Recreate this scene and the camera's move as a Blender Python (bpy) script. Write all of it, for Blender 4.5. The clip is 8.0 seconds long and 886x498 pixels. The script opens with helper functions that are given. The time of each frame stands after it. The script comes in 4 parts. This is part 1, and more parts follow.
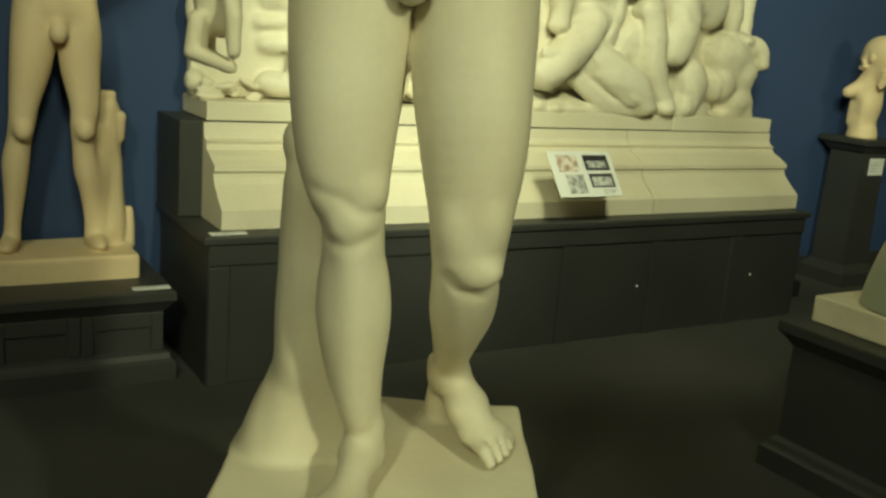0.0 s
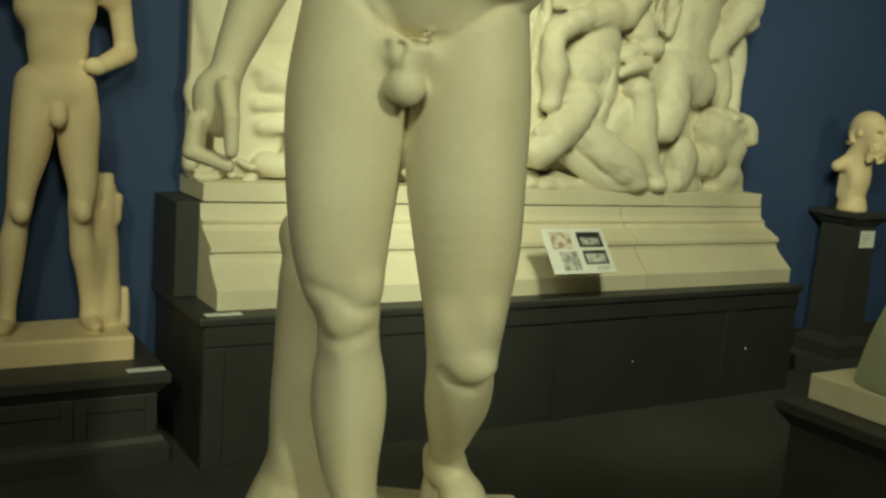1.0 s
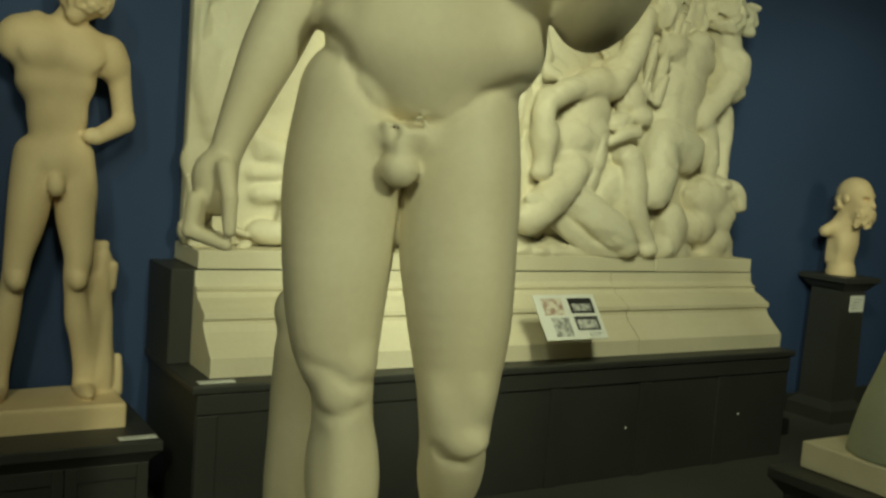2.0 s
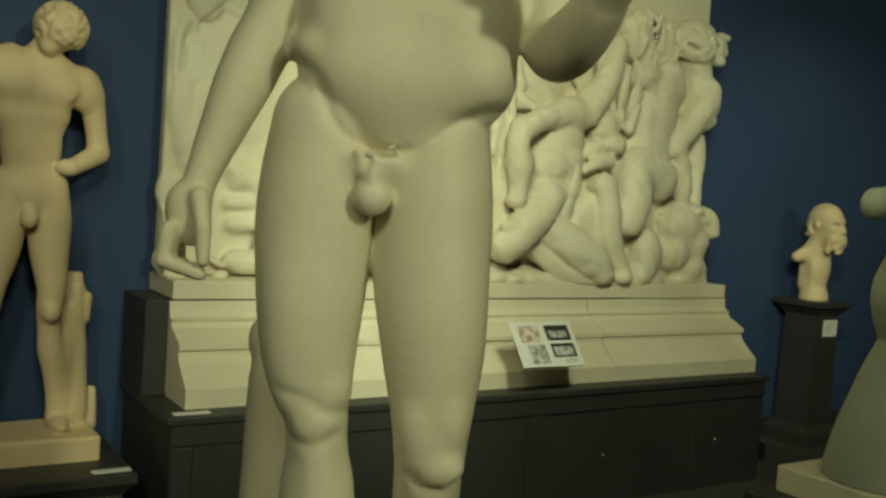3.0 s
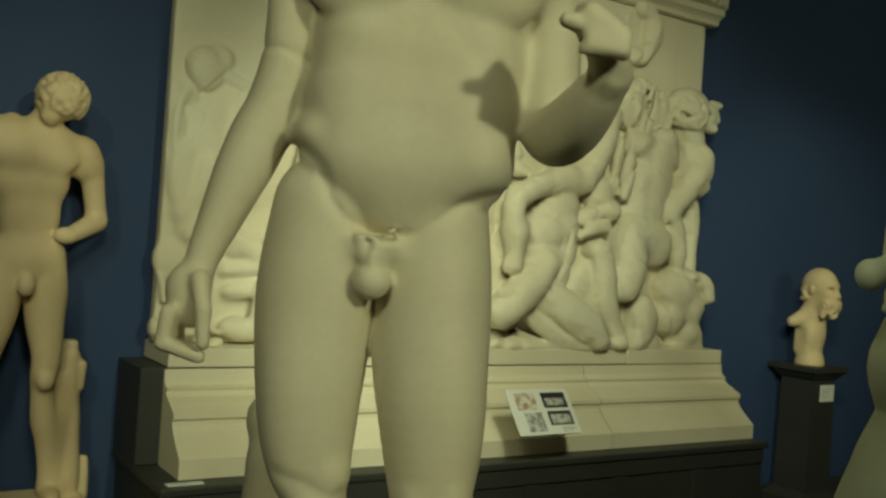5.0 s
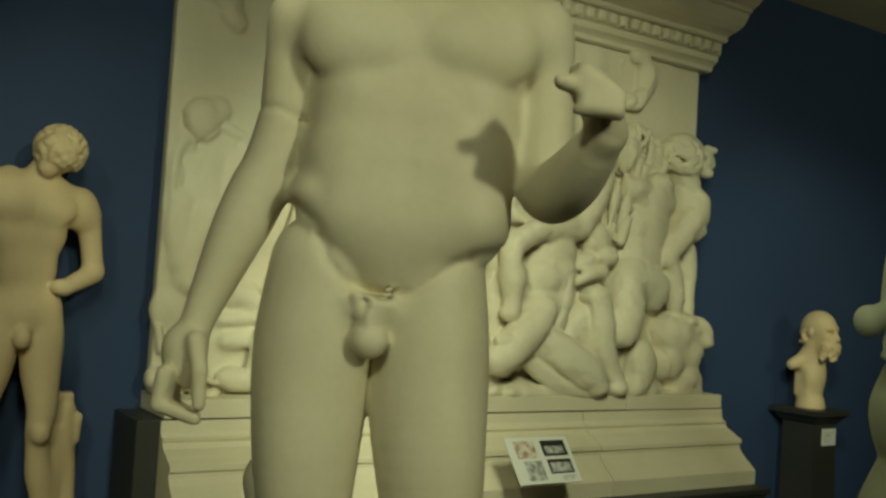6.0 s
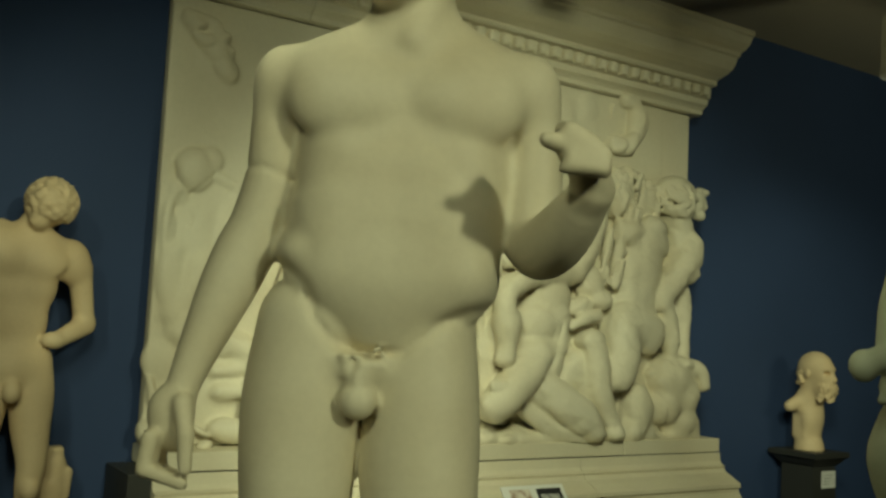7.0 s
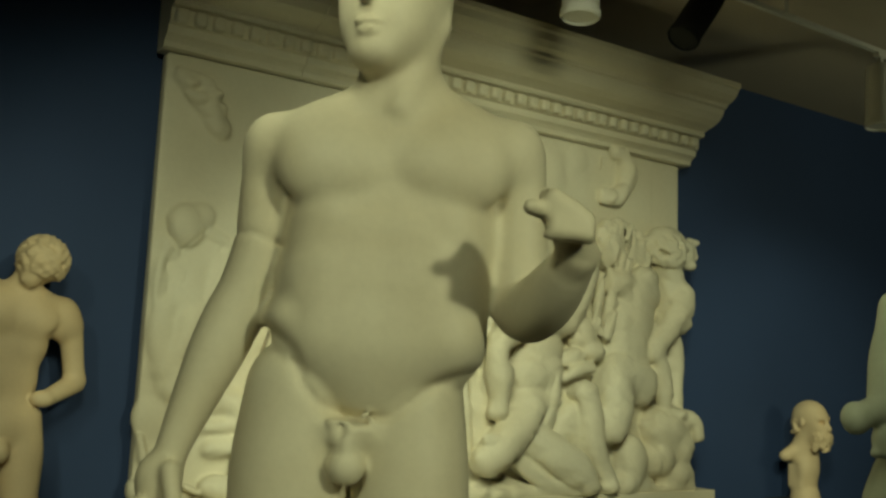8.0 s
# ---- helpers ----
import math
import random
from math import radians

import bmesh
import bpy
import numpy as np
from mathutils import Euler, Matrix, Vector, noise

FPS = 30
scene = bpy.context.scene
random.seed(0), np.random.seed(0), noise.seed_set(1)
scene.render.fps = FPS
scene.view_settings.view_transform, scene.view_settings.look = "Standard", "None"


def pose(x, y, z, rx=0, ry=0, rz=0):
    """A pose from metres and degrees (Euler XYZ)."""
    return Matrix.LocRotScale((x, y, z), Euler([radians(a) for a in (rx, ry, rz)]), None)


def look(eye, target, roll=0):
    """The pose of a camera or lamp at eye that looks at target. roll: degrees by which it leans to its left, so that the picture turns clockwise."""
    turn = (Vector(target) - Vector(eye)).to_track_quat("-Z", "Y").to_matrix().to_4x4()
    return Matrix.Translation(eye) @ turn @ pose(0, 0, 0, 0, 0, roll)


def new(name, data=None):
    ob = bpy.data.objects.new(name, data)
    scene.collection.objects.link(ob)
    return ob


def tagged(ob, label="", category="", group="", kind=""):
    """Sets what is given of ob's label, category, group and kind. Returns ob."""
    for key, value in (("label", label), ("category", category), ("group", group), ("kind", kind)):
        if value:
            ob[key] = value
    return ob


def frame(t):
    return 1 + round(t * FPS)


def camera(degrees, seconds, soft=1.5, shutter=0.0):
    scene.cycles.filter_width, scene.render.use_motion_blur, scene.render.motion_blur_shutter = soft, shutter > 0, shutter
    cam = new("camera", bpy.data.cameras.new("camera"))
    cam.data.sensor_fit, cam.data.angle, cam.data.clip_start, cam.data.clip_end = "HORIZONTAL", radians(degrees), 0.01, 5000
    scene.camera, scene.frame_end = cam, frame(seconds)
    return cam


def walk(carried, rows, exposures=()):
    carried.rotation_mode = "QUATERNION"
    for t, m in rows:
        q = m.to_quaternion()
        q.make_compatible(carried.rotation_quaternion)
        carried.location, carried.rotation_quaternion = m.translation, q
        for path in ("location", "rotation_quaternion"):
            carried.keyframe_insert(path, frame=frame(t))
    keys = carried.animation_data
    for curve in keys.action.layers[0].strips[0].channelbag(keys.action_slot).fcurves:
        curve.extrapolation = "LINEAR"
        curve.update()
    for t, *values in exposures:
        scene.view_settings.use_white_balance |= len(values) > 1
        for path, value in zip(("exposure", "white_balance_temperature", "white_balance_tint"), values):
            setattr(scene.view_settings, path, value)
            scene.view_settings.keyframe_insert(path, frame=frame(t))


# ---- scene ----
cam = camera(50.2, 8.0, 2.7)
PATH = [
    (0, (-0.185, 0.199, 1.699), (0.83, 1.862, 1.246), 4.7),
    (0.5, (-0.185, 0.202, 1.723), (0.841, 1.874, 1.336), 4.4),
    (1, (-0.191, 0.193, 1.75), (0.837, 1.88, 1.44), 4.3),
    (1.5, (-0.193, 0.181, 1.77), (0.845, 1.873, 1.527), 4.1),
    (2, (-0.212, 0.161, 1.786), (0.829, 1.859, 1.604), 4.3),
    (3.5, (-0.213, 0.143, 1.785), (0.877, 1.817, 1.683), 3.7),
    (4, (-0.219, 0.143, 1.801), (0.865, 1.822, 1.72), 3.7),
    (4.5, (-0.228, 0.141, 1.816), (0.855, 1.822, 1.777), 3.9),
    (6, (-0.227, 0.144, 1.863), (0.855, 1.823, 1.957), 3.5),
    (6.5, (-0.218, 0.142, 1.876), (0.862, 1.819, 2.014), 2.9),
    (7, (-0.212, 0.145, 1.896), (0.871, 1.817, 2.077), 2.8),
    (7.5, (-0.209, 0.139, 1.913), (0.872, 1.806, 2.143), 1.9),
    (8, (-0.213, 0.123, 1.927), (0.871, 1.78, 2.208), 2.3),
]
EXPOSURES = [(0.0, 0.2), (0.5, 0.08), (1.0, -0.05), (2.0, -0.25), (4.5, -0.52), (6.5, -0.62), (8.0, -0.6)]
walk(cam, [(t, look(eye, aim, lean)) for t, eye, aim, lean in PATH], EXPOSURES)

# ---- light ----
world = bpy.data.worlds.new("room_dark")
world.use_nodes = True
world.node_tree.nodes["Background"].inputs[0].default_value = (0.9, 0.95, 0.7, 1)
world.node_tree.nodes["Background"].inputs[1].default_value = 0.06
scene.world = world

WARM = (0.908, 0.98, 0.60)


def spot(name, eye, aim, watts, cone, radius=0.06, blend=0.6, tint=WARM):
    data = bpy.data.lights.new(name, "SPOT")
    data.energy, data.spot_size, data.spot_blend = watts, radians(cone), blend
    data.shadow_soft_size, data.color = radius, tint
    ob = new(name, data)
    ob.matrix_world = look(eye, aim)
    return ob


# lamps added without fixtures, in front of the relief wall and behind the camera
spot("unseen_beam", (1.75, 1.4, 3.62), (3.6, 4.9, 1.75), 430, 69, 0.3)
spot("unseen_beam", (0.1, 1.3, 3.3), (1.8, 4.9, 1.9), 160, 62, 0.25)
spot("unseen_beam", (2.7, 0.7, 4.15), (6.7, 5.0, 1.5), 430, 36, 0.1, 0.8)
spot("unseen_beam", (-1.1, 1.5, 3.6), (0.3, 4.9, 1.35), 70, 70, 0.1)
spot("unseen_beam", (1.3, -3.9, 4.15), (0.8, 1.8, 1.8), 650, 34, 0.14)
spot("unseen_beam", (-2.3, -1.3, 4.15), (0.6, 1.8, 1.6), 325, 46, 0.2)
# fill added low down for upper wall and ceiling, in place of bounced light
spot("unseen_beam", (7.2, 0.4, 2.9), (7.4, 5.0, 3.8), 140, 98, 0.5, 0.9)
spot("unseen_beam", (1.6, 0.2, 3.6), (3.3, 1.95, 0.5), 75, 28, 0.1)


# ---- materials ----
def material(name, colour, dark, rough=0.6, grain=30.0, bump=0.1, spread=2.0, stain=0.5, metal=0.0):
    """A painted or cast surface: broad stains between two colours, fine grain, light relief."""
    m = bpy.data.materials.new(name)
    m.use_nodes = True
    n, l = m.node_tree.nodes, m.node_tree.links
    shader = n["Principled BSDF"]
    place = n.new("ShaderNodeTexCoord")
    broad, fine = n.new("ShaderNodeTexNoise"), n.new("ShaderNodeTexNoise")
    broad.inputs["Scale"].default_value, broad.inputs["Detail"].default_value = spread, 6
    fine.inputs["Scale"].default_value, fine.inputs["Detail"].default_value = grain, 4
    ramp = n.new("ShaderNodeValToRGB")
    ramp.color_ramp.elements[0].position, ramp.color_ramp.elements[1].position = 0.5 - stain * 0.4, 0.5 + stain * 0.3
    ramp.color_ramp.elements[0].color, ramp.color_ramp.elements[1].color = (*dark, 1), (*colour, 1)
    mix = n.new("ShaderNodeMixRGB")
    mix.blend_type, mix.inputs[0].default_value = "MULTIPLY", 0.09
    l.new(place.outputs["Object"], broad.inputs["Vector"])
    l.new(place.outputs["Object"], fine.inputs["Vector"])
    l.new(broad.outputs["Fac"], ramp.inputs["Fac"])
    l.new(ramp.outputs["Color"], mix.inputs[1])
    l.new(fine.outputs["Fac"], mix.inputs[2])
    l.new(mix.outputs["Color"], shader.inputs["Base Color"])
    relief = n.new("ShaderNodeBump")
    relief.inputs["Strength"].default_value, relief.inputs["Distance"].default_value = bump, 0.01
    l.new(fine.outputs["Fac"], relief.inputs["Height"])
    l.new(relief.outputs["Normal"], shader.inputs["Normal"])
    shader.inputs["Roughness"].default_value, shader.inputs["Metallic"].default_value = rough, metal
    return m


PLASTER = material("plaster", (0.82, 0.755, 0.59), (0.64, 0.55, 0.38), 0.55, 60, 0.03, 3.0, 0.75)
CAST = material("old_plaster", (0.84, 0.79, 0.64), (0.66, 0.58, 0.42), 0.6, 45, 0.08, 1.2, 0.8)
AGED = material("yellowed_plaster", (0.86, 0.69, 0.45), (0.70, 0.52, 0.30), 0.6, 60, 0.05, 2.5, 0.8)
# grey-green cast; the dim light on the figure is put into this darker tone
DIM_GREEN_CAST = material("dimmed_plaster", (0.42, 0.44, 0.34), (0.28, 0.30, 0.22), 0.65, 50, 0.1, 2.5, 0.8)
BLUE = material("blue_wall_paint", (0.033, 0.066, 0.172), (0.025, 0.051, 0.134), 0.75, 90, 0.08, 0.9, 0.8)
DARK = material("dark_grey_paint", (0.045, 0.046, 0.044), (0.032, 0.033, 0.032), 0.5, 70, 0.06, 2.0, 0.7)
CARPET = material("dark_carpet", (0.056, 0.054, 0.049), (0.038, 0.037, 0.034), 0.95, 260, 0.5, 1.5, 0.7)
CEILING = material("ceiling_paint", (0.62, 0.54, 0.42), (0.52, 0.45, 0.34), 0.85, 40, 0.05, 0.7, 0.7)
PAPER = material("white_card", (0.82, 0.82, 0.80), (0.76, 0.76, 0.73), 0.6, 40, 0.02)
INK = material("black_print", (0.03, 0.03, 0.035), (0.02, 0.02, 0.022), 0.5, 40, 0.02)
GREY_PRINT = material("grey_print", (0.62, 0.62, 0.60), (0.24, 0.24, 0.24), 0.5, 50, 0.02, 30, 0.3)
RED_PRINT = material("brown_print", (0.74, 0.68, 0.60), (0.38, 0.24, 0.18), 0.5, 50, 0.02, 24, 0.3)
BLACK_METAL = material("black_metal", (0.006, 0.006, 0.006), (0.004, 0.004, 0.004), 0.9, 40, 0.02)
WHITE_METAL = material("white_enamel", (0.78, 0.76, 0.70), (0.70, 0.68, 0.62), 0.4, 40, 0.02)
STEEL = material("steel", (0.7, 0.7, 0.68), (0.6, 0.6, 0.58), 0.3, 40, 0.02, metal=1.0)


# ---- modelling helpers ----
def mesh_of(name, bm, mat, smooth=False):
    data = bpy.data.meshes.new(name)
    bmesh.ops.recalc_face_normals(bm, faces=bm.faces)
    bm.to_mesh(data)
    bm.free()
    data.materials.append(mat)
    if smooth:
        data.polygons.foreach_set("use_smooth", [True] * len(data.polygons))
    return data


def part(name, bm, mat, parent, label="", smooth=False):
    ob = new(name, mesh_of(name, bm, mat, smooth))
    ob.parent = parent
    if label:
        tagged(ob, label)
    return ob


def box(x0, x1, y0, y1, z0, z1, bevel=0.004):
    bm = bmesh.new()
    bmesh.ops.create_cube(bm, size=1, matrix=Matrix.LocRotScale(((x0 + x1) / 2, (y0 + y1) / 2, (z0 + z1) / 2), None, (x1 - x0, y1 - y0, z1 - z0)))
    if bevel:
        bmesh.ops.bevel(bm, geom=bm.edges[:], offset=bevel, segments=2, affect="EDGES", profile=0.5)
    return bm


def extrude(profile, x0, x1):
    """A moulding: a closed profile of (y, z) drawn along x."""
    bm = bmesh.new()
    a = [bm.verts.new((x0, y, z)) for y, z in profile]
    b = [bm.verts.new((x1, y, z)) for y, z in profile]
    for i in range(len(a)):
        j = (i + 1) % len(a)
        bm.faces.new((a[i], a[j], b[j], b[i]))
    bm.faces.new(a[::-1])
    bm.faces.new(b)
    return bm


def frustum(rings, square=True, sides=4):
    """Stacked level rings (half width x, half width y, z), or round ones."""
    bm = bmesh.new()
    loops = []
    for hx, hy, z in rings:
        if square:
            loops.append([bm.verts.new((sx * hx, sy * hy, z)) for sx, sy in ((-1, -1), (1, -1), (1, 1), (-1, 1))])
        else:
            loops.append([bm.verts.new((hx * math.cos(2 * math.pi * i / sides), hy * math.sin(2 * math.pi * i / sides), z)) for i in range(sides)])
    for a, b in zip(loops, loops[1:]):
        for i in range(len(a)):
            j = (i + 1) % len(a)
            bm.faces.new((a[i], a[j], b[j], b[i]))
    bm.faces.new(loops[0][::-1])
    bm.faces.new(loops[-1])
    return bm


class Clay:
    """Soft solid shapes melted together on a grid, and skinned as one mesh."""

    def __init__(self, low, high, step):
        self.low, self.step = np.array(low, float), step
        n = np.ceil((np.array(high) - self.low) / step).astype(int) + 1
        self.axes = [self.low[i] + step * np.arange(n[i]) for i in range(3)]
        self.field = np.full(n, 0.25, np.float32)

    def region(self, low, high):
        cut, grids = [], []
        for i in range(3):
            a = max(int((low[i] - self.low[i]) / self.step), 0)
            b = min(int((high[i] - self.low[i]) / self.step) + 2, len(self.axes[i]))
            if b <= a:
                return None, None
            cut.append(slice(a, b))
            grids.append(self.axes[i][a:b])
        return tuple(cut), np.meshgrid(*grids, indexing="ij", sparse=True)

    def merge(self, cut, d, k, carve=False):
        old = self.field[cut]
        if carve:
            h = np.clip(0.5 - 0.5 * (old + d) / k, 0, 1)
            self.field[cut] = old * (1 - h) - d * h + k * h * (1 - h)
        else:
            h = np.clip(0.5 + 0.5 * (d - old) / k, 0, 1)
            self.field[cut] = d * (1 - h) + old * h - k * h * (1 - h)

    def add(self, other, k):
        """Melts in another clay of the same grid, with its own tighter seam."""
        self.merge((slice(None),) * 3, other.field, k)
        return self

    def cone(self, a, b, ra, rb, k=0.03, flat=1.0, carve=False):
        """A tapered limb from a to b; flat squeezes it along y."""
        a, b = np.array(a, float), np.array(b, float)
        pad = max(ra, rb) + k + 0.03
        cut, g = self.region(np.minimum(a, b) - pad, np.maximum(a, b) + pad)
        if cut is None:
            return self
        s = np.array((1, 1 / flat, 1))
        ab = (b - a) * s
        px, py, pz = g[0] - a[0], (g[1] - a[1]) / flat, g[2] - a[2]
        h = np.clip((px * ab[0] + py * ab[1] + pz * ab[2]) / max(ab @ ab, 1e-9), 0, 1)
        d = np.sqrt((px - h * ab[0]) ** 2 + (py - h * ab[1]) ** 2 + (pz - h * ab[2]) ** 2) - (ra + (rb - ra) * h)
        self.merge(cut, d * min(flat, 1), k, carve)
        return self

    def crease(self, points, y, depth, width):
        """A shallow fold pressed into the front, before y, along (x, z) points."""
        gx, gy, gz = np.meshgrid(*self.axes, indexing="ij", sparse=True)
        best = None
        for a, b in zip(points, points[1:]):
            ux, uz = b[0] - a[0], b[1] - a[1]
            h = np.clip(((gx - a[0]) * ux + (gz - a[1]) * uz) / (ux * ux + uz * uz), 0, 1)
            d = (gx - a[0] - h * ux) ** 2 + (gz - a[1] - h * uz) ** 2
            best = d if best is None else np.minimum(best, d)
        self.field += (depth * np.exp(-best / width ** 2) * (gy < y)).astype(np.float32)
        return self

    def chain(self, points, k=0.02):
        """A limb of smoothly changing girth through (x, y, z, radius) points."""
        p = np.array(points, float)
        ends = np.vstack([2 * p[0] - p[1], p, 2 * p[-1] - p[-2]])
        fine = []
        for i in range(1, len(ends) - 2):
            a, b, c, d = ends[i - 1:i + 3]
            for t in np.linspace(0, 1, 5)[:-1]:
                fine.append(0.5 * (2 * b + (c - a) * t + (2 * a - 5 * b + 4 * c - d) * t * t + (3 * b - a - 3 * c + d) * t ** 3))
        fine.append(p[-1])
        fine = np.array(fine)
        pad = fine[:, 3].max() + k + 0.03
        cut, g = self.region(fine[:, :3].min(0) - pad, fine[:, :3].max(0) + pad)
        best = None
        for a, b in zip(fine, fine[1:]):
            ab = b[:3] - a[:3]
            px, py, pz = g[0] - a[0], g[1] - a[1], g[2] - a[2]
            h = np.clip((px * ab[0] + py * ab[1] + pz * ab[2]) / max(ab @ ab, 1e-9), 0, 1)
            d = np.sqrt((px - h * ab[0]) ** 2 + (py - h * ab[1]) ** 2 + (pz - h * ab[2]) ** 2) - (a[3] + (b[3] - a[3]) * h)
            best = d if best is None else np.minimum(best, d)
        self.merge(cut, best, k)
        return self

    def ell(self, c, r, k=0.03, turn=0.0, lean=0.0, carve=False):
        """An ellipsoid; turn about z, lean about y, in degrees."""
        c, r = np.array(c, float), np.array(r, float)
        pad = r.max() + k + 0.02
        cut, g = self.region(c - pad, c + pad)
        if cut is None:
            return self
        x, y, z = g[0] - c[0], g[1] - c[1], g[2] - c[2]
        if turn:
            t = radians(turn)
            x, y = x * math.cos(t) + y * math.sin(t), y * math.cos(t) - x * math.sin(t)
        if lean:
            t = radians(lean)
            x, z = x * math.cos(t) + z * math.sin(t), z * math.cos(t) - x * math.sin(t)
        k0 = np.sqrt((x / r[0]) ** 2 + (y / r[1]) ** 2 + (z / r[2]) ** 2)
        k1 = np.sqrt((x / r[0] ** 2) ** 2 + (y / r[1] ** 2) ** 2 + (z / r[2] ** 2) ** 2) + 1e-6
        self.merge(cut, k0 * (k0 - 1) / k1, k, carve)
        return self

    def block(self, c, half, k=0.02, turn=0.0, round_=0.01, carve=False):
        c, half = np.array(c, float), np.array(half, float)
        pad = np.linalg.norm(half[:2]) + half[2] * 0 + k + 0.03
        pads = np.array((pad, pad, half[2] + k + 0.03))
        cut, g = self.region(c - pads, c + pads)
        if cut is None:
            return self
        x, y, z = g[0] - c[0], g[1] - c[1], g[2] - c[2]
        if turn:
            t = radians(turn)
            x, y = x * math.cos(t) + y * math.sin(t), y * math.cos(t) - x * math.sin(t)
        q = [np.abs(v) - (h - round_) for v, h in zip((x, y, z), half)]
        d = np.sqrt(sum(np.maximum(v, 0) ** 2 for v in q)) + np.minimum(np.maximum(np.maximum(q[0], q[1]), q[2]), 0) - round_
        self.merge(cut, d, k, carve)
        return self

    def rough(self, amount, scale, seed=0):
        """Uneven hand-worked surface: three tilted waves."""
        x, y, z = np.meshgrid(*self.axes, indexing="ij", sparse=True)
        s = seed * 1.7
        wave = np.sin(x * scale + 1.3 * z * scale + s) * np.sin(y * scale * 1.1 - z * scale * 0.7 + 2 * s) + np.sin(z * scale * 1.9 - x * scale * 0.8 + s) * 0.6
        self.field += (wave * amount).astype(np.float32)
        return self

    def chisel(self, low, high, amount, scale, seed, upright=1.0):
        """Creased, hand-cut surface inside a box: sharp valleys between rounded ridges."""
        cut, g = self.region(low, high)
        rnd = random.Random(seed)
        wave = 0
        for i in range(6):
            v = Vector((rnd.uniform(-1, 1), rnd.uniform(-1, 1), rnd.uniform(-1, 1) / upright)).normalized() * scale * rnd.uniform(0.6, 1.7)
            wave = wave + np.sin(g[0] * v.x + g[1] * v.y + g[2] * v.z + rnd.uniform(0, 6.28))
        fade = 1
        for axis in (0, 2):
            fade = fade * np.clip((g[axis] - low[axis]) / 0.08, 0, 1) * np.clip((high[axis] - g[axis]) / 0.08, 0, 1)
        fade = fade * np.clip((high[1] - g[1]) / 0.03, 0, 1)
        self.field[cut] += ((0.8 - np.abs(wave) * 0.6) * amount * fade).astype(np.float32)
        return self

    def skin(self, name, mat):
        """Surface nets: one vertex for each cell that the surface passes."""
        f = self.field
        for i in range(3):
            end = [slice(None)] * 3
            for at in (0, -1):
                end[i] = at
                f[tuple(end)] = np.maximum(f[tuple(end)], self.step * 0.5)
        inside = f < 0
        shape = np.array(f.shape) - 1
        corners = [(i, j, k) for i in (0, 1) for j in (0, 1) for k in (0, 1)]

        def corner(a, c):
            return a[c[0]:c[0] + shape[0], c[1]:c[1] + shape[1], c[2]:c[2] + shape[2]]

        count = sum(corner(inside, c).astype(np.int8) for c in corners)
        cells = np.argwhere((count > 0) & (count < 8))
        index = np.full(shape, -1, np.int64)
        index[tuple(cells.T)] = np.arange(len(cells))
        total, hits = np.zeros((len(cells), 3)), np.zeros(len(cells))
        for c in corners:
            for axis in range(3):
                if c[axis]:
                    continue
                e = list(c)
                e[axis] = 1
                va = f[tuple((cells + c).T)]
                vb = f[tuple((cells + e).T)]
                cross = (va < 0) != (vb < 0)
                t = np.where(cross, va / np.where(cross, va - vb, 1), 0)
                p = np.tile(np.array(c, float), (len(cells), 1))
                p[:, axis] += t
                total += p * cross[:, None]
                hits += cross
        verts = self.low + self.step * (cells + total / hits[:, None])
        quads = []
        for axis in range(3):
            u, v = (axis + 1) % 3, (axis + 2) % 3
            lo = [slice(1, -1)] * 3
            a, b = list(lo), list(lo)
            a[axis], b[axis] = slice(0, -1), slice(1, None)
            sa, sb = inside[tuple(a)], inside[tuple(b)]
            at = np.argwhere(sa != sb)
            if not len(at):
                continue
            flip = sa[tuple(at.T)]
            at = at + np.array([0 if i == axis else 1 for i in range(3)])
            eu, ev = np.eye(3, dtype=int)[u], np.eye(3, dtype=int)[v]
            q = np.stack([index[tuple((at - o).T)] for o in (eu + ev, ev, 0 * eu, eu)], 1)
            q[~flip] = q[~flip][:, ::-1]
            quads.append(q)
        quads = np.concatenate(quads)
        data = bpy.data.meshes.new(name)
        data.vertices.add(len(verts))
        data.vertices.foreach_set("co", verts.astype(np.float32).ravel())
        data.loops.add(quads.size)
        data.loops.foreach_set("vertex_index", quads.astype(np.int32).ravel())
        data.polygons.add(len(quads))
        data.polygons.foreach_set("loop_start", np.arange(0, quads.size, 4, dtype=np.int32))
        data.polygons.foreach_set("use_smooth", np.ones(len(quads), bool))
        data.update(calc_edges=True)
        data.materials.append(mat)
        return data


# ---- the room ----
WALL_Y, CEIL_Z = 5.1, 4.43
X0, X1, Y0 = -5.0, 10.5, -6.5


def structure(name, bm, mat, label):
    return tagged(new(name, mesh_of(name, bm, mat)), label, "room", "", "structure")


structure("floor", box(X0, X1, Y0, WALL_Y, -0.1, 0.0, 0), CARPET, "dark grey carpet floor of the cast gallery")
structure("wall_north", box(X0, X1, WALL_Y, WALL_Y + 0.2, 0, CEIL_Z, 0), BLUE, "deep blue painted gallery wall behind the relief")
structure("wall_south", box(X0, X1, Y0 - 0.2, Y0, 0, CEIL_Z, 0), BLUE, "deep blue painted gallery wall")
structure("wall_west", box(X0 - 0.2, X0, Y0, WALL_Y, 0, CEIL_Z, 0), BLUE, "deep blue painted gallery wall")
structure("wall_east", box(X1, X1 + 0.2, Y0, WALL_Y, 0, CEIL_Z, 0), BLUE, "deep blue painted gallery wall")
structure("ceiling", box(X0, X1, Y0, WALL_Y + 0.2, CEIL_Z, CEIL_Z + 0.15, 0), CEILING, "beige painted plaster ceiling with spotlight tracks")
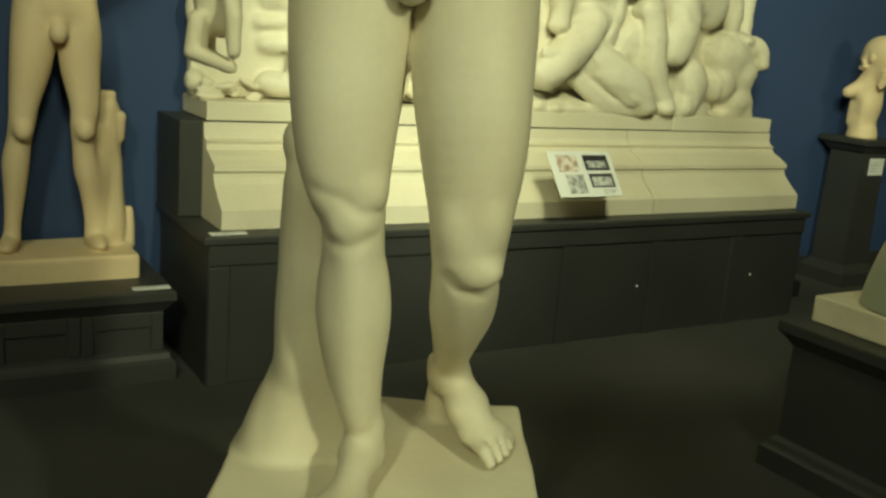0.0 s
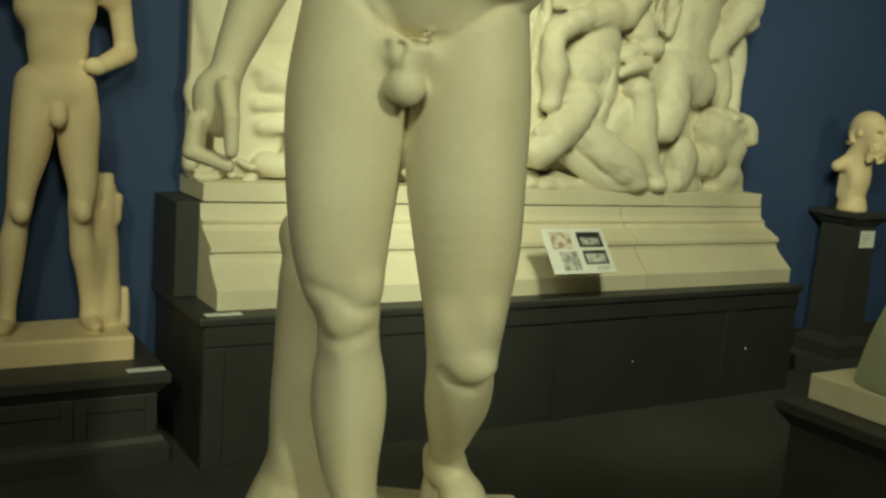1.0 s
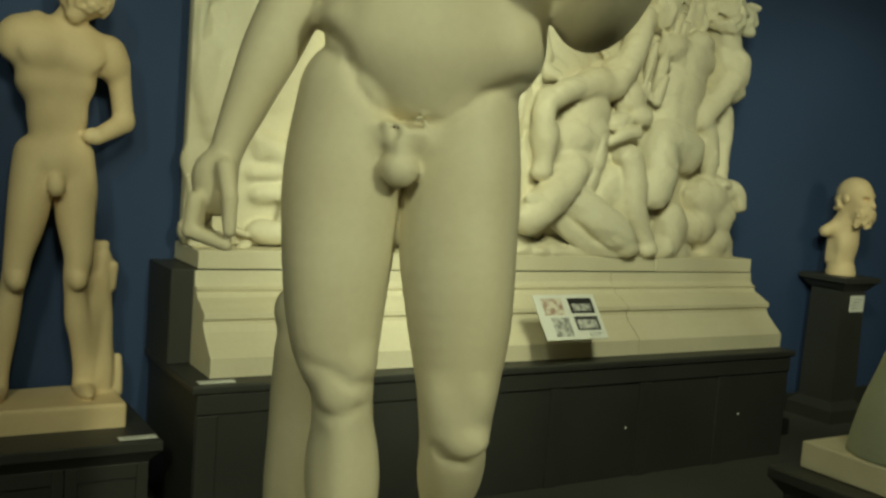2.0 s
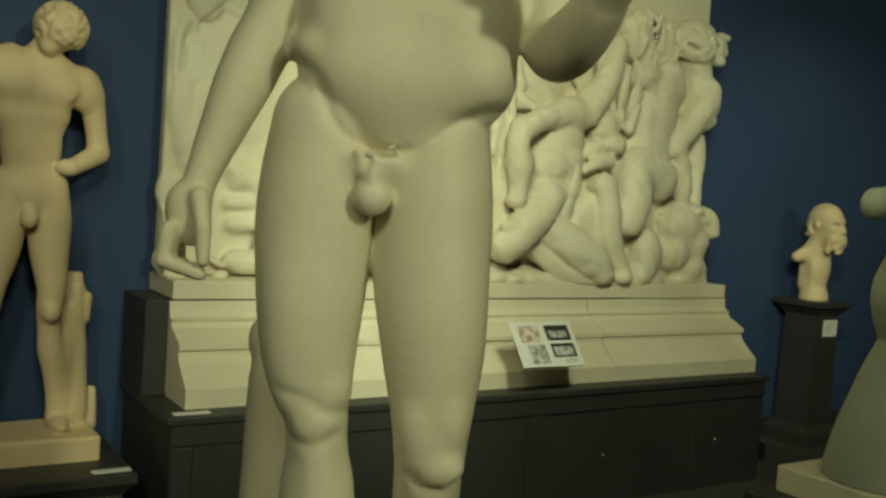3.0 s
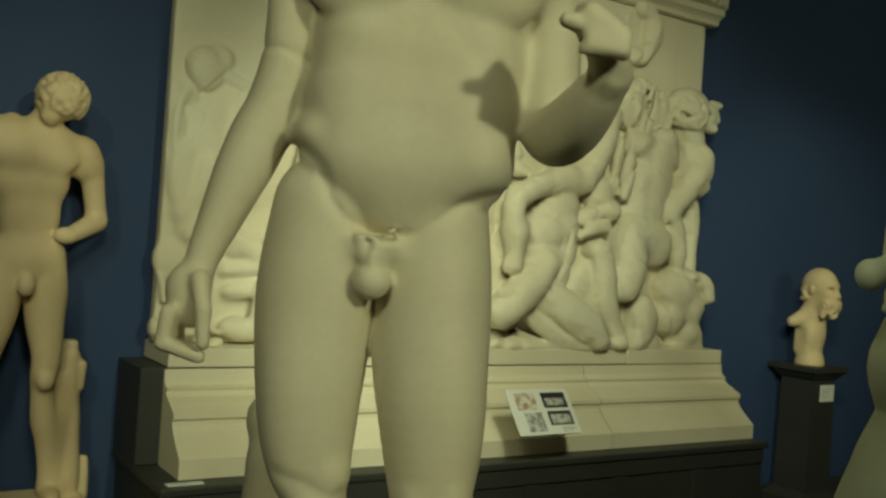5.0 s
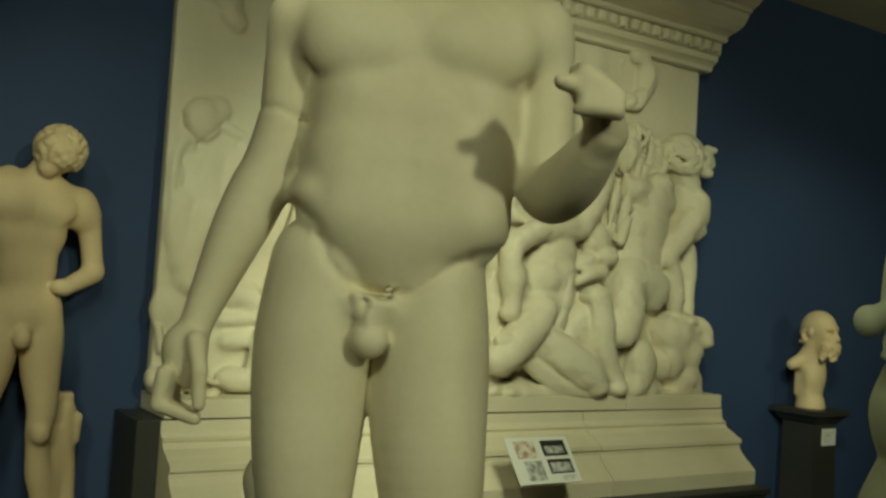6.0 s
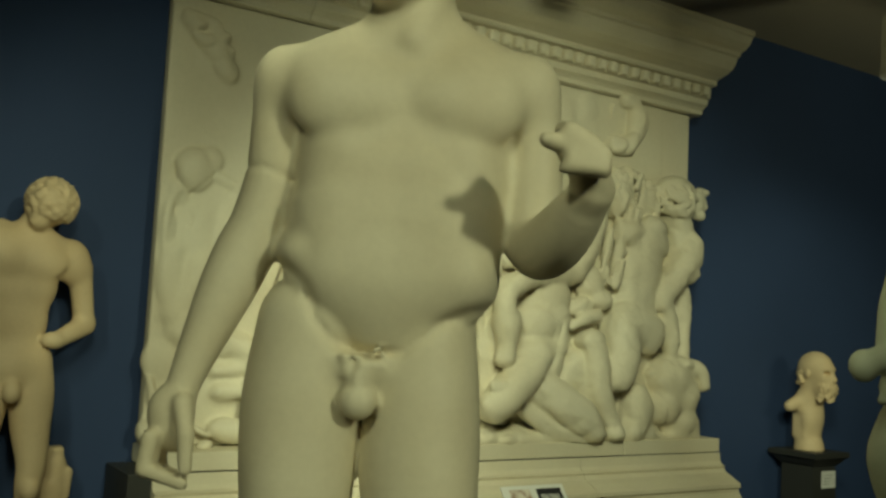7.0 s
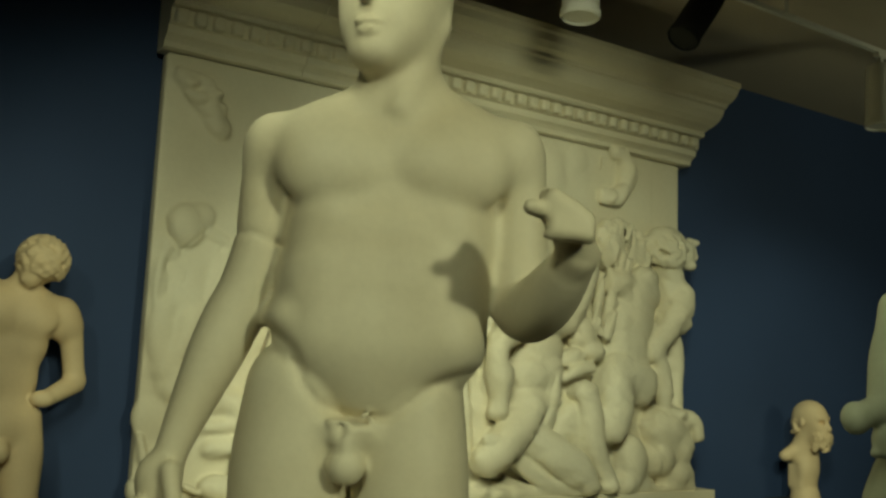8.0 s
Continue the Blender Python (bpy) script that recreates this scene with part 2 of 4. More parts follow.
structure("baseboard", box(5.12, X1, WALL_Y - 0.018, WALL_Y - 0.001, 0.0, 0.14), DARK, "dark painted baseboard along the blue wall")


# ---- pedestals ----
def pedestal(x0, x1, y0, y1, height, label, panels=0, cap=0.045, foot=0.14):
    """A painted wooden pedestal with a moulded cap, a stepped foot and framed front panels."""
    root = tagged(new("pedestal"), label, "pedestal")
    root.location = ((x0 + x1) / 2, (y0 + y1) / 2, 0)
    hx, hy = (x1 - x0) / 2, (y1 - y0) / 2
    o = 0.05
    part("body", frustum([(hx - o, hy - o, 0.0), (hx - o, hy - o, height - 0.03)]), DARK, root)
    part("cap", frustum([(hx - o + 0.002, hy - o + 0.002, height - cap - 0.06), (hx - 0.03, hy - 0.03, height - cap - 0.035), (hx - 0.012, hy - 0.012, height - cap - 0.012), (hx, hy, height - cap), (hx, hy, height - 0.006), (hx - 0.006, hy - 0.006, height)]), DARK, root)
    part("foot_moulding", frustum([(hx, hy, 0.0), (hx, hy, foot * 0.62), (hx - 0.018, hy - 0.018, foot * 0.72), (hx - 0.026, hy - 0.026, foot * 0.9), (hx - o + 0.002, hy - o + 0.002, foot)]), DARK, root)
    for i in range(panels):
        w = (2 * (hx - o)) / panels
        a = -hx + o + i * w
        for name, b in (("stile", box(a + 0.002, a + 0.055, -hy + o - 0.014, -hy + o + 0.004, foot, height - cap - 0.06, 0.003)),
                        ("stile", box(a + w - 0.055, a + w - 0.002, -hy + o - 0.014, -hy + o + 0.004, foot, height - cap - 0.06, 0.003)),
                        ("rail", box(a + 0.055, a + w - 0.055, -hy + o - 0.012, -hy + o + 0.004, height - cap - 0.13, height - cap - 0.06, 0.003))):
            part(name, b, DARK, root)
    return root


def card(x, y, z, wide, deep, label, rz=0.0, rx=0.0):
    """A small stiff caption card lying on a support, with lines of unreadable print."""
    root = tagged(new("caption_card"), label, "label")
    root.matrix_world = pose(x, y, z, rx, 0, rz)
    part("card", box(-wide / 2, wide / 2, -deep / 2, deep / 2, 0, 0.004, 0.001), PAPER, root)
    for i in range(3):
        part("print_line", box(-wide * 0.4, wide * (0.3 - 0.12 * i), deep * (0.22 - 0.2 * i), deep * (0.28 - 0.2 * i), 0.004, 0.0046, 0), GREY_PRINT, root)
    return root


# ---- main statue ----
def youth():
    low, high, step = (-0.5, -0.42, 0.64), (0.52, 0.56, 2.92), 0.0078
    # trailing leg, heel raised
    c = Clay(low, high, step)
    c.chain([(0.1, 0.02, 1.9, 0.112), (0.112, 0.01, 1.75, 0.116), (0.115, 0.0, 1.62, 0.115), (0.123, -0.02, 1.48, 0.097), (0.131, -0.04, 1.365, 0.077), (0.136, -0.045, 1.29, 0.069)])
    c.chain([(0.136, -0.045, 1.31, 0.069), (0.135, -0.012, 1.222, 0.067), (0.132, 0.05, 1.15, 0.067), (0.126, 0.12, 1.079, 0.054), (0.119, 0.22, 0.993, 0.041), (0.113, 0.3, 0.922, 0.037)], 0.008)
    c.ell((0.155, -0.05, 1.5), (0.055, 0.05, 0.15), 0.06)
    c.ell((0.157, -0.082, 1.262), (0.046, 0.034, 0.036), 0.016)
    c.ell((0.103, -0.08, 1.345), (0.028, 0.035, 0.045), 0.03)
    c.ell((0.172, -0.075, 1.355), (0.028, 0.035, 0.045), 0.03)
    c.ell((0.105, 0.33, 0.9), (0.04, 0.055, 0.055), 0.03)
    c.ell((0.085, 0.3, 0.945), (0.02, 0.02, 0.02), 0.015)
    c.cone((0.12, 0.28, 0.92), (0.19, 0.21, 0.835), 0.044, 0.038, 0.03)
    c.ell((0.165, 0.24, 0.858), (0.042, 0.065, 0.04), 0.03, -30)
    c.ell((0.205, 0.21, 0.815), (0.056, 0.07, 0.032), 0.02, -32)
    for tx, ty, r in ((0.222, 0.105, 0.017), (0.243, 0.132, 0.014), (0.257, 0.163, 0.0135), (0.267, 0.198, 0.0125), (0.272, 0.234, 0.012)):
        c.cone((tx - 0.034, ty + 0.05, 0.812), (tx - 0.012, ty + 0.018, 0.806), r * 0.95, r, 0.006)
        c.cone((tx - 0.012, ty + 0.018, 0.806), (tx, ty, 0.79), r, r * 0.85, 0.004)
    # standing leg
    g = Clay(low, high, step)
    g.chain([(-0.103, 0.02, 1.9, 0.115), (-0.119, 0.01, 1.75, 0.118), (-0.12, 0.0, 1.62, 0.111), (-0.112, -0.01, 1.49, 0.093), (-0.1, -0.02, 1.39, 0.073), (-0.094, -0.016, 1.33, 0.063), (-0.09, 0.0, 1.26, 0.061),
             (-0.087, 0.015, 1.18, 0.074), (-0.083, 0.02, 1.11, 0.075), (-0.074, 0.018, 1.0, 0.057), (-0.053, 0.02, 0.9, 0.039), (-0.045, 0.025, 0.83, 0.04)])
    g.ell((-0.14, -0.045, 1.52), (0.05, 0.05, 0.15), 0.06)
    g.ell((-0.094, -0.05, 1.335), (0.05, 0.042, 0.052), 0.014)
    g.ell((-0.066, -0.05, 1.392), (0.036, 0.034, 0.036), 0.025)
    g.ell((-0.125, -0.044, 1.412), (0.034, 0.034, 0.036), 0.025)
    g.cone((-0.085, -0.05, 1.27), (-0.062, -0.012, 0.92), 0.018, 0.016, 0.04)
    g.ell((-0.052, 0.04, 0.82), (0.042, 0.06, 0.05), 0.03)
    g.ell((-0.024, 0.02, 0.885), (0.014, 0.018, 0.02), 0.025)
    g.cone((-0.052, -0.01, 0.83), (-0.062, -0.17, 0.795), 0.04, 0.03, 0.03)
    g.ell((-0.065, -0.16, 0.795), (0.058, 0.075, 0.027), 0.02)
    for i in range(5):
        g.cone((-0.108 + 0.022 * i, -0.2 - 0.008 * i, 0.793), (-0.113 + 0.024 * i, -0.245 - 0.012 * i, 0.785), 0.014 + 0.001 * i, 0.012, 0.004)
    c.add(g, 0.007)
    # plain modelling between the thighs, with a small carved tuft
    c.ell((0.0, -0.062, 1.825), (0.062, 0.042, 0.036), 0.03)
    c.ell((-0.004, -0.094, 1.768), (0.036, 0.034, 0.036), 0.016)
    for i in range(46):
        u, v = random.uniform(-1, 1), random.uniform(0, 1)
        c.ell((-0.004 + u * 0.075 * (1 - 0.75 * v), -0.106 + 0.024 * abs(u), 1.856 + 0.01 * abs(u) - 0.06 * v), (0.013, 0.014, 0.009), 0.007, 0, random.uniform(-60, 60))
    # trunk of the body
    b = Clay(low, high, step)
    b.block((0.055, 0.022, 2.27), (0.206, 0.118, 0.2), 0.03, 0, 0.105)
    b.block((0.05, 0.014, 2.11), (0.19, 0.114, 0.2), 0.05, 0, 0.1)
    b.block((0.035, 0.0, 2.06), (0.196, 0.118, 0.15), 0.05, 0, 0.11)
    b.ell((0.038, -0.022, 1.975), (0.122, 0.088, 0.15), 0.045)
    b.ell((-0.125, 0.0, 2.04), (0.062, 0.1, 0.052), 0.02)
    b.ell((0.188, 0.0, 2.005), (0.058, 0.105, 0.072), 0.03)
    b.ell((-0.048, -0.062, 2.335), (0.12, 0.054, 0.086), 0.01, 0, 6)
    b.ell((0.162, -0.062, 2.335), (0.118, 0.054, 0.086), 0.01, 0, -6)
    b.ell((-0.105, -0.04, 2.38), (0.08, 0.05, 0.07), 0.04)
    b.ell((0.215, -0.04, 2.38), (0.08, 0.05, 0.07), 0.04)
    for z, w in ((2.2, 0.055), (2.125, 0.055), (2.05, 0.052)):
        b.ell((0.002, -0.086, z), (w, 0.024, 0.044), 0.03)
        b.ell((0.1, -0.086, z), (w, 0.024, 0.044), 0.03)
    b.cone((0.057, -0.13, 2.42), (0.055, -0.132, 2.3), 0.003, 0.001, 0.025, carve=True)
    b.ell((0.05, -0.14, 2.015), (0.008, 0.012, 0.006), 0.008, carve=True)
    b.cone((-0.175, 0.03, 2.4), (0.06, 0.035, 2.475), 0.06, 0.09, 0.05)
    b.cone((0.285, 0.03, 2.4), (0.06, 0.035, 2.475), 0.06, 0.09, 0.05)
    # neck, and the head turned to the side
    b.cone((0.06, 0.03, 2.44), (0.062, 0.0, 2.66), 0.088, 0.074, 0.035)
    b.cone((0.13, -0.01, 2.64), (0.065, -0.07, 2.46), 0.02, 0.016, 0.03)
    b.ell((0.065, 0.0, 2.720), (0.092, 0.118, 0.13), 0.02, -25)
    b.ell((0.014, -0.05, 2.680), (0.084, 0.082, 0.11), 0.03, -15)
    b.ell((0.03, -0.045, 2.620), (0.087, 0.083, 0.082), 0.03, -15)
    b.ell((0.006, -0.092, 2.560), (0.042, 0.036, 0.028), 0.045, -15)
    b.cone((-0.006, -0.125, 2.720), (-0.01, -0.145, 2.662), 0.011, 0.014, 0.014)
    b.ell((-0.004, -0.128, 2.615), (0.029, 0.012, 0.009), 0.006, -12)
    b.ell((-0.003, -0.126, 2.596), (0.024, 0.013, 0.01), 0.006, -12)
    b.ell((-0.045, -0.112, 2.705), (0.022, 0.02, 0.012), 0.014, -15)
    b.ell((0.035, -0.125, 2.705), (0.022, 0.02, 0.012), 0.014, -15)
    b.ell((0.148, 0.0, 2.660), (0.012, 0.026, 0.035), 0.01)
    for i in range(90):
        a, e = random.uniform(0, 6.28), random.uniform(0.1, 1.5)
        b.ell((0.07 + 0.097 * math.cos(a) * math.cos(e), 0.02 + 0.115 * math.sin(a) * math.cos(e), 2.730 + 0.12 * math.sin(e)), (0.02, 0.02, 0.016), 0.01)
    c.add(b, 0.007)
    # rounded lower edge of the belly, and the hip folds
    c.crease(((-0.17, 2.02), (-0.114, 1.978), (-0.094, 1.915), (-0.063, 1.88), (-0.021, 1.861), (0.028, 1.852), (0.074, 1.862), (0.119, 1.895), (0.154, 1.923), (0.186, 1.938), (0.235, 1.95)), 0.03, 0.009, 0.010)
    c.crease(((-0.09, 2.105), (-0.02, 2.125), (0.05, 2.13), (0.12, 2.125), (0.18, 2.105)), 0.0, 0.002, 0.02)
    c.crease(((-0.155, 2.16), (-0.1, 2.17), (-0.04, 2.22), (0.0, 2.25)), 0.0, 0.0025, 0.018)
    c.crease(((0.255, 2.16), (0.2, 2.17), (0.14, 2.22), (0.11, 2.25)), 0.0, 0.0025, 0.018)
    # folds round the kneecaps
    c.crease(((-0.16, 1.394), (-0.101, 1.378), (-0.068, 1.352), (-0.041, 1.352)), 0.03, 0.004, 0.012)
    c.crease(((-0.143, 1.33), (-0.136, 1.293), (-0.091, 1.282), (-0.051, 1.304)), 0.03, 0.004, 0.013)
    c.crease(((0.105, 1.25), (0.12, 1.225), (0.164, 1.217), (0.208, 1.243)), 0.03, 0.005, 0.012)
    c.crease(((0.055, 2.3), (0.048, 2.1), (0.04, 1.95)), 0.02, 0.001, 0.02)
    # lowered arm
    r = Clay(low, high, step)
    r.ell((-0.19, 0.022, 2.372), (0.064, 0.078, 0.085), 0.03, 0, 10)
    r.chain([(-0.19, 0.015, 2.39, 0.058), (-0.203, 0.012, 2.31, 0.052), (-0.209, 0.02, 2.2, 0.052), (-0.232, 0.03, 2.1, 0.057), (-0.257, 0.03, 2.04, 0.06), (-0.284, 0.022, 1.97, 0.056), (-0.315, 0.008, 1.88, 0.044), (-0.343, -0.012, 1.79, 0.033), (-0.354, -0.02, 1.74, 0.032)])
    r.ell((-0.364, -0.025, 1.71), (0.044, 0.04, 0.064), 0.018, 0, 15)
    for i in range(4):
        v = -0.066 + 0.022 * i
        r.cone((-0.388, v, 1.68), (-0.395 + 0.003 * i, v - 0.005, 1.622 - 0.003 * i), 0.0185, 0.0165, 0.006)
        r.cone((-0.395 + 0.003 * i, v - 0.005, 1.622 - 0.003 * i), (-0.322 - 0.006 * i, v - 0.012, 1.6), 0.0165, 0.0135, 0.004)
    r.cone((-0.335, -0.06, 1.745), (-0.318, -0.085, 1.69), 0.019, 0.016, 0.012)
    r.cone((-0.318, -0.085, 1.69), (-0.314, -0.09, 1.628), 0.017, 0.0145, 0.006)
    # raised arm with a closed hand
    r.ell((0.296, 0.022, 2.372), (0.066, 0.078, 0.088), 0.03, 0, -10)
    r.chain([(0.292, 0.02, 2.4, 0.06), (0.316, 0.015, 2.3, 0.055), (0.315, 0.01, 2.19, 0.056), (0.319, 0.0, 2.1, 0.058), (0.33, -0.03, 2.07, 0.06), (0.352, -0.1, 2.085, 0.058), (0.376, -0.17, 2.12, 0.048), (0.396, -0.225, 2.158, 0.034)])
    r.cone((0.397, -0.23, 2.16), (0.372, -0.262, 2.212), 0.033, 0.036, 0.02)
    r.ell((0.36, -0.265, 2.226), (0.036, 0.034, 0.034), 0.015, 0, -35)
    # folded fingers, their last joints level, and the thumb
    for i in range(4):
        a, h = 0.342 + 0.018 * i, 2.266 - 0.013 * i
        r.cone((a - 0.006, -0.262, h - 0.01), (a + 0.002, -0.3, h - 0.02), 0.0165, 0.0155, 0.014)
        r.cone((a + 0.002, -0.3, h - 0.02), (a + 0.003, -0.308, 2.19 - 0.002 * i), 0.0145, 0.013, 0.012)
    r.cone((0.336, -0.305, 2.183), (0.404, -0.3, 2.178), 0.0115, 0.0105, 0.006)
    r.cone((0.338, -0.28, 2.226), (0.318, -0.3, 2.226), 0.018, 0.016, 0.012)
    r.ell((0.305, -0.308, 2.228), (0.017, 0.016, 0.015), 0.006)
    c.add(r, 0.03)
    # repaired break in the upper arm
    c.crease(((-0.275, 2.214), (-0.21, 2.205), (-0.15, 2.18)), 0.02, 0.0045, 0.006)
    # tree stump and the ground it grows from
    w = Clay(low, high, step)
    w.cone((-0.185, 0.17, 0.76), (-0.175, 0.17, 1.42), 0.105, 0.08, 0.02)
    w.cone((-0.12, 0.17, 0.76), (-0.12, 0.16, 1.3), 0.09, 0.07, 0.02)
    w.cone((-0.235, 0.14, 0.75), (-0.215, 0.15, 0.92), 0.115, 0.075, 0.012)
    w.cone((-0.255, 0.2, 0.75), (-0.255, 0.2, 0.84), 0.1, 0.05, 0.012)
    w.ell((-0.225, 0.16, 1.45), (0.04, 0.05, 0.05), 0.03)
    w.block((-0.012, 0.07, 0.725), (0.334, 0.41, 0.045), 0.02, 3, 0.008)
    w.cone((0.1, 0.36, 0.88), (0.1, 0.38, 0.76), 0.028, 0.04, 0.02)
    w.cone((-0.205, 0.13, 0.98), (-0.2, 0.13, 1.36), 0.06, 0.055, 0.03)
    w.chisel((-0.45, -0.02, 0.775), (0.02, 0.4, 1.52), 0.008, 13, 3, 3.5)
    w.rough(0.002, 16, 3)
    c.add(w, 0.01)
    c.rough(0.0009, 9, 1)
    ob = new("youth_statue", c.skin("youth_statue", PLASTER))
    return tagged(ob, "cream plaster cast of a standing youth beside a stump", "statue")


MAIN = pose(0.68, 1.78, 0, 0, 0, -32.8)
youth().matrix_world = MAIN
base = pedestal(-0.345, 0.345, -0.41, 0.41, 0.682, "dark grey painted pedestal under the standing plaster youth", 2)
base.matrix_world = MAIN @ pose(-0.012, 0.07, 0, 0, 0, 3)


# ---- relief on its dark base ----
def relief_base():
    root = tagged(new("relief_pedestal"), "long dark grey panelled wooden base carrying the plaster relief", "pedestal")
    part("body", box(1.06, 5.07, 4.25, 5.09, 0.0, 0.67, 0.004), DARK, root)
    part("top_board", box(1.035, 5.1, 4.225, 5.095, 0.672, 0.712, 0.008), DARK, root)
    part("wall_fixing", box(1.5, 4.5, 4.992, 5.098, 1.3, 4.1, 0.004), DARK, root)
    part("backing", box(1.04, 5.05, 4.676, 5.09, 0.714, 1.178, 0.004), DARK, root)
    for i in range(6):
        a = 1.06 + i * 0.668
        part("stile", box(a + 0.003, a + 0.1, 4.236, 4.252, 0.0, 0.57, 0.004), DARK, root)
    part("rail", box(1.062, 5.068, 4.238, 4.252, 0.575, 0.668, 0.004), DARK, root)
    for x, z in ((3.654, 0.301), (4.62, 0.313)):
        s = frustum([(0.0065, 0.0065, -0.004), (0.0065, 0.0065, 0.002), (0.004, 0.004, 0.004)], False, 12)
        bmesh.ops.transform(s, matrix=pose(x, 4.246, z, 90), verts=s.verts)
        part("screw", s, PAPER, root, "small bright screw head")
    return root


relief_base()


def relief_panel():
    c = Clay((1.12, 4.40, 1.262), (5.16, 4.99, 3.62), 0.0115)
    c.block((2.92, 4.945, 2.43), (1.77, 0.04, 1.155), 0.01)
    c.block((3.07, 4.945, 3.22), (1.90, 0.04, 0.365), 0.01)

    def limb(x0, z0, x1, z1, r0, r1, y=4.8, y1=None, k=0.02):
        c.cone((x0, y, z0), (x1, y if y1 is None else y1, z1), r0, r1, k)

    def mass(x, z, rx, rz, y=4.84, ry=0.13, lean=0, k=0.025):
        c.ell((x, y + 0.02, z), (rx * 1.06, ry * 0.82, rz * 1.06), k, 0, lean)

    def folds(x0, z0, x1, z1, n, wide, r=0.018, y=4.78):
        """A fall of drapery: a fan of thin ridges."""
        for i in range(n):
            o = (i / (n - 1) - 0.5) * wide
            bend = 0.03 * math.sin(i * 2.1)
            limb(x0 + o * 0.6, z0, (x0 + x1) / 2 + o + bend, (z0 + z1) / 2, r * 0.8, r, y, y - 0.02 * (i % 2), 0.012)
            limb((x0 + x1) / 2 + o + bend, (z0 + z1) / 2, x1 + o * 1.3, z1, r, r * 1.1, y - 0.02 * (i % 2), y, 0.012)

    def curls(x, y, z, rx, ry, rz, n, r, clay):
        for i in range(n):
            a, b = random.uniform(0, 6.28), random.uniform(-0.9, 1.5)
            clay.ell((x + rx * math.cos(a) * math.cos(b), y - ry * abs(math.sin(a)) * math.cos(b), z + rz * math.sin(b)), (r, r, r * 0.8), 0.008)

    # worked ground behind the figures
    mass(3.62, 1.8, 0.5, 0.55, 4.95, 0.245, 0, 0.05)
    mass(4.33, 1.95, 0.36, 0.75, 4.95, 0.24, 0, 0.08)
    mass(4.4, 1.5, 0.42, 0.28, 4.95, 0.24, 0, 0.08)
    mass(3.4, 2.35, 0.35, 0.4, 4.95, 0.23, 0, 0.08)
    mass(4.02, 2.25, 0.16, 0.35, 4.93, 0.22, 0, 0.06)
    mass(4.4, 2.6, 0.33, 0.4, 4.95, 0.23, 0, 0.08)
    mass(4.66, 2.2, 0.12, 0.5, 4.93, 0.1, 0, 0.06)
    mass(3.2, 1.55, 0.3, 0.25, 4.95, 0.23, 0, 0.08)

    def figure():
        return Clay((1.12, 4.40, 1.262), (5.16, 4.99, 3.62), 0.0115)

    # standing figure seen from behind
    f = figure()
    f.ell((4.431, 4.80, 2.584), (0.202, 0.140, 0.153), 0.03, 0, 0)
    f.ell((4.384, 4.80, 2.416), (0.192, 0.130, 0.210), 0.03, 0, 0)
    f.ell((4.364, 4.80, 2.204), (0.165, 0.120, 0.171), 0.03, 0, 0)
    f.ell((4.279, 4.77, 2.028), (0.190, 0.140, 0.158), 0.03, 0, 0)
    f.ell((4.441, 4.77, 1.981), (0.138, 0.130, 0.161), 0.05, 0, 0)
    f.ell((4.223, 4.76, 1.968), (0.144, 0.120, 0.165), 0.05, 0, 0)
    f.ell((4.275, 4.84, 2.330), (0.137, 0.100, 0.228), 0.05, 0, 0)
    f.chain([(4.197, 4.75, 1.985, 0.134), (4.167, 4.72, 1.835, 0.134), (4.123, 4.70, 1.686, 0.111)], 0.03)
    f.ell((4.475, 4.77, 2.690), (0.110, 0.100, 0.084), 0.03, 0, 0)
    f.ell((4.253, 4.77, 2.645), (0.117, 0.100, 0.090), 0.03, 0, 0)
    f.crease(((4.316, 2.610), (4.320, 2.424), (4.304, 2.218), (4.299, 2.068), (4.287, 1.880)), 4.9, 0.0050, 0.0200)
    f.crease(((4.094, 2.182), (4.232, 2.167), (4.421, 2.201)), 4.9, 0.0030, 0.0200)
    f.crease(((4.173, 2.502), (4.231, 2.434), (4.220, 2.340)), 4.9, 0.0040, 0.0200)
    c.add(f, 0.024)
    # its drawn-up leg and foot
    f = figure()
    f.chain([(3.873, 4.74, 1.903, 0.062), (3.916, 4.70, 1.885, 0.083), (3.941, 4.69, 1.734, 0.091), (3.974, 4.69, 1.589, 0.084), (4.042, 4.69, 1.444, 0.066), (4.096, 4.68, 1.354, 0.059)], 0.02)
    f.ell((4.022, 4.73, 1.680), (0.119, 0.070, 0.147), 0.03, 0, 0)
    f.ell((4.144, 4.80, 1.812), (0.117, 0.070, 0.187), 0.03, 0, 0)
    f.ell((4.086, 4.66, 1.322), (0.075, 0.070, 0.048), 0.03, 0, 0)
    f.ell((3.886, 4.68, 1.906), (0.086, 0.060, 0.072), 0.03, 0, 0)
    c.add(f, 0.024)
    # raised hair and hanging lock
    f = figure()
    f.ell((4.170, 4.80, 2.897), (0.116, 0.110, 0.172), 0.03, 0, 0)
    f.ell((4.276, 4.80, 2.762), (0.090, 0.090, 0.098), 0.03, 0, 0)
    f.ell((4.474, 4.84, 2.875), (0.120, 0.080, 0.131), 0.03, 0, 0)
    f.ell((4.384, 4.86, 3.010), (0.101, 0.060, 0.084), 0.03, 0, 0)
    curls(4.24, 4.8, 2.93, 0.1, 0.1, 0.15, 60, 0.02, f)
    curls(4.47, 4.85, 2.88, 0.11, 0.07, 0.13, 50, 0.022, f)
    f.chain([(4.182, 4.76, 2.691, 0.041), (4.165, 4.75, 2.559, 0.045), (4.135, 4.74, 2.407, 0.044), (4.112, 4.74, 2.287, 0.033)], 0.012)
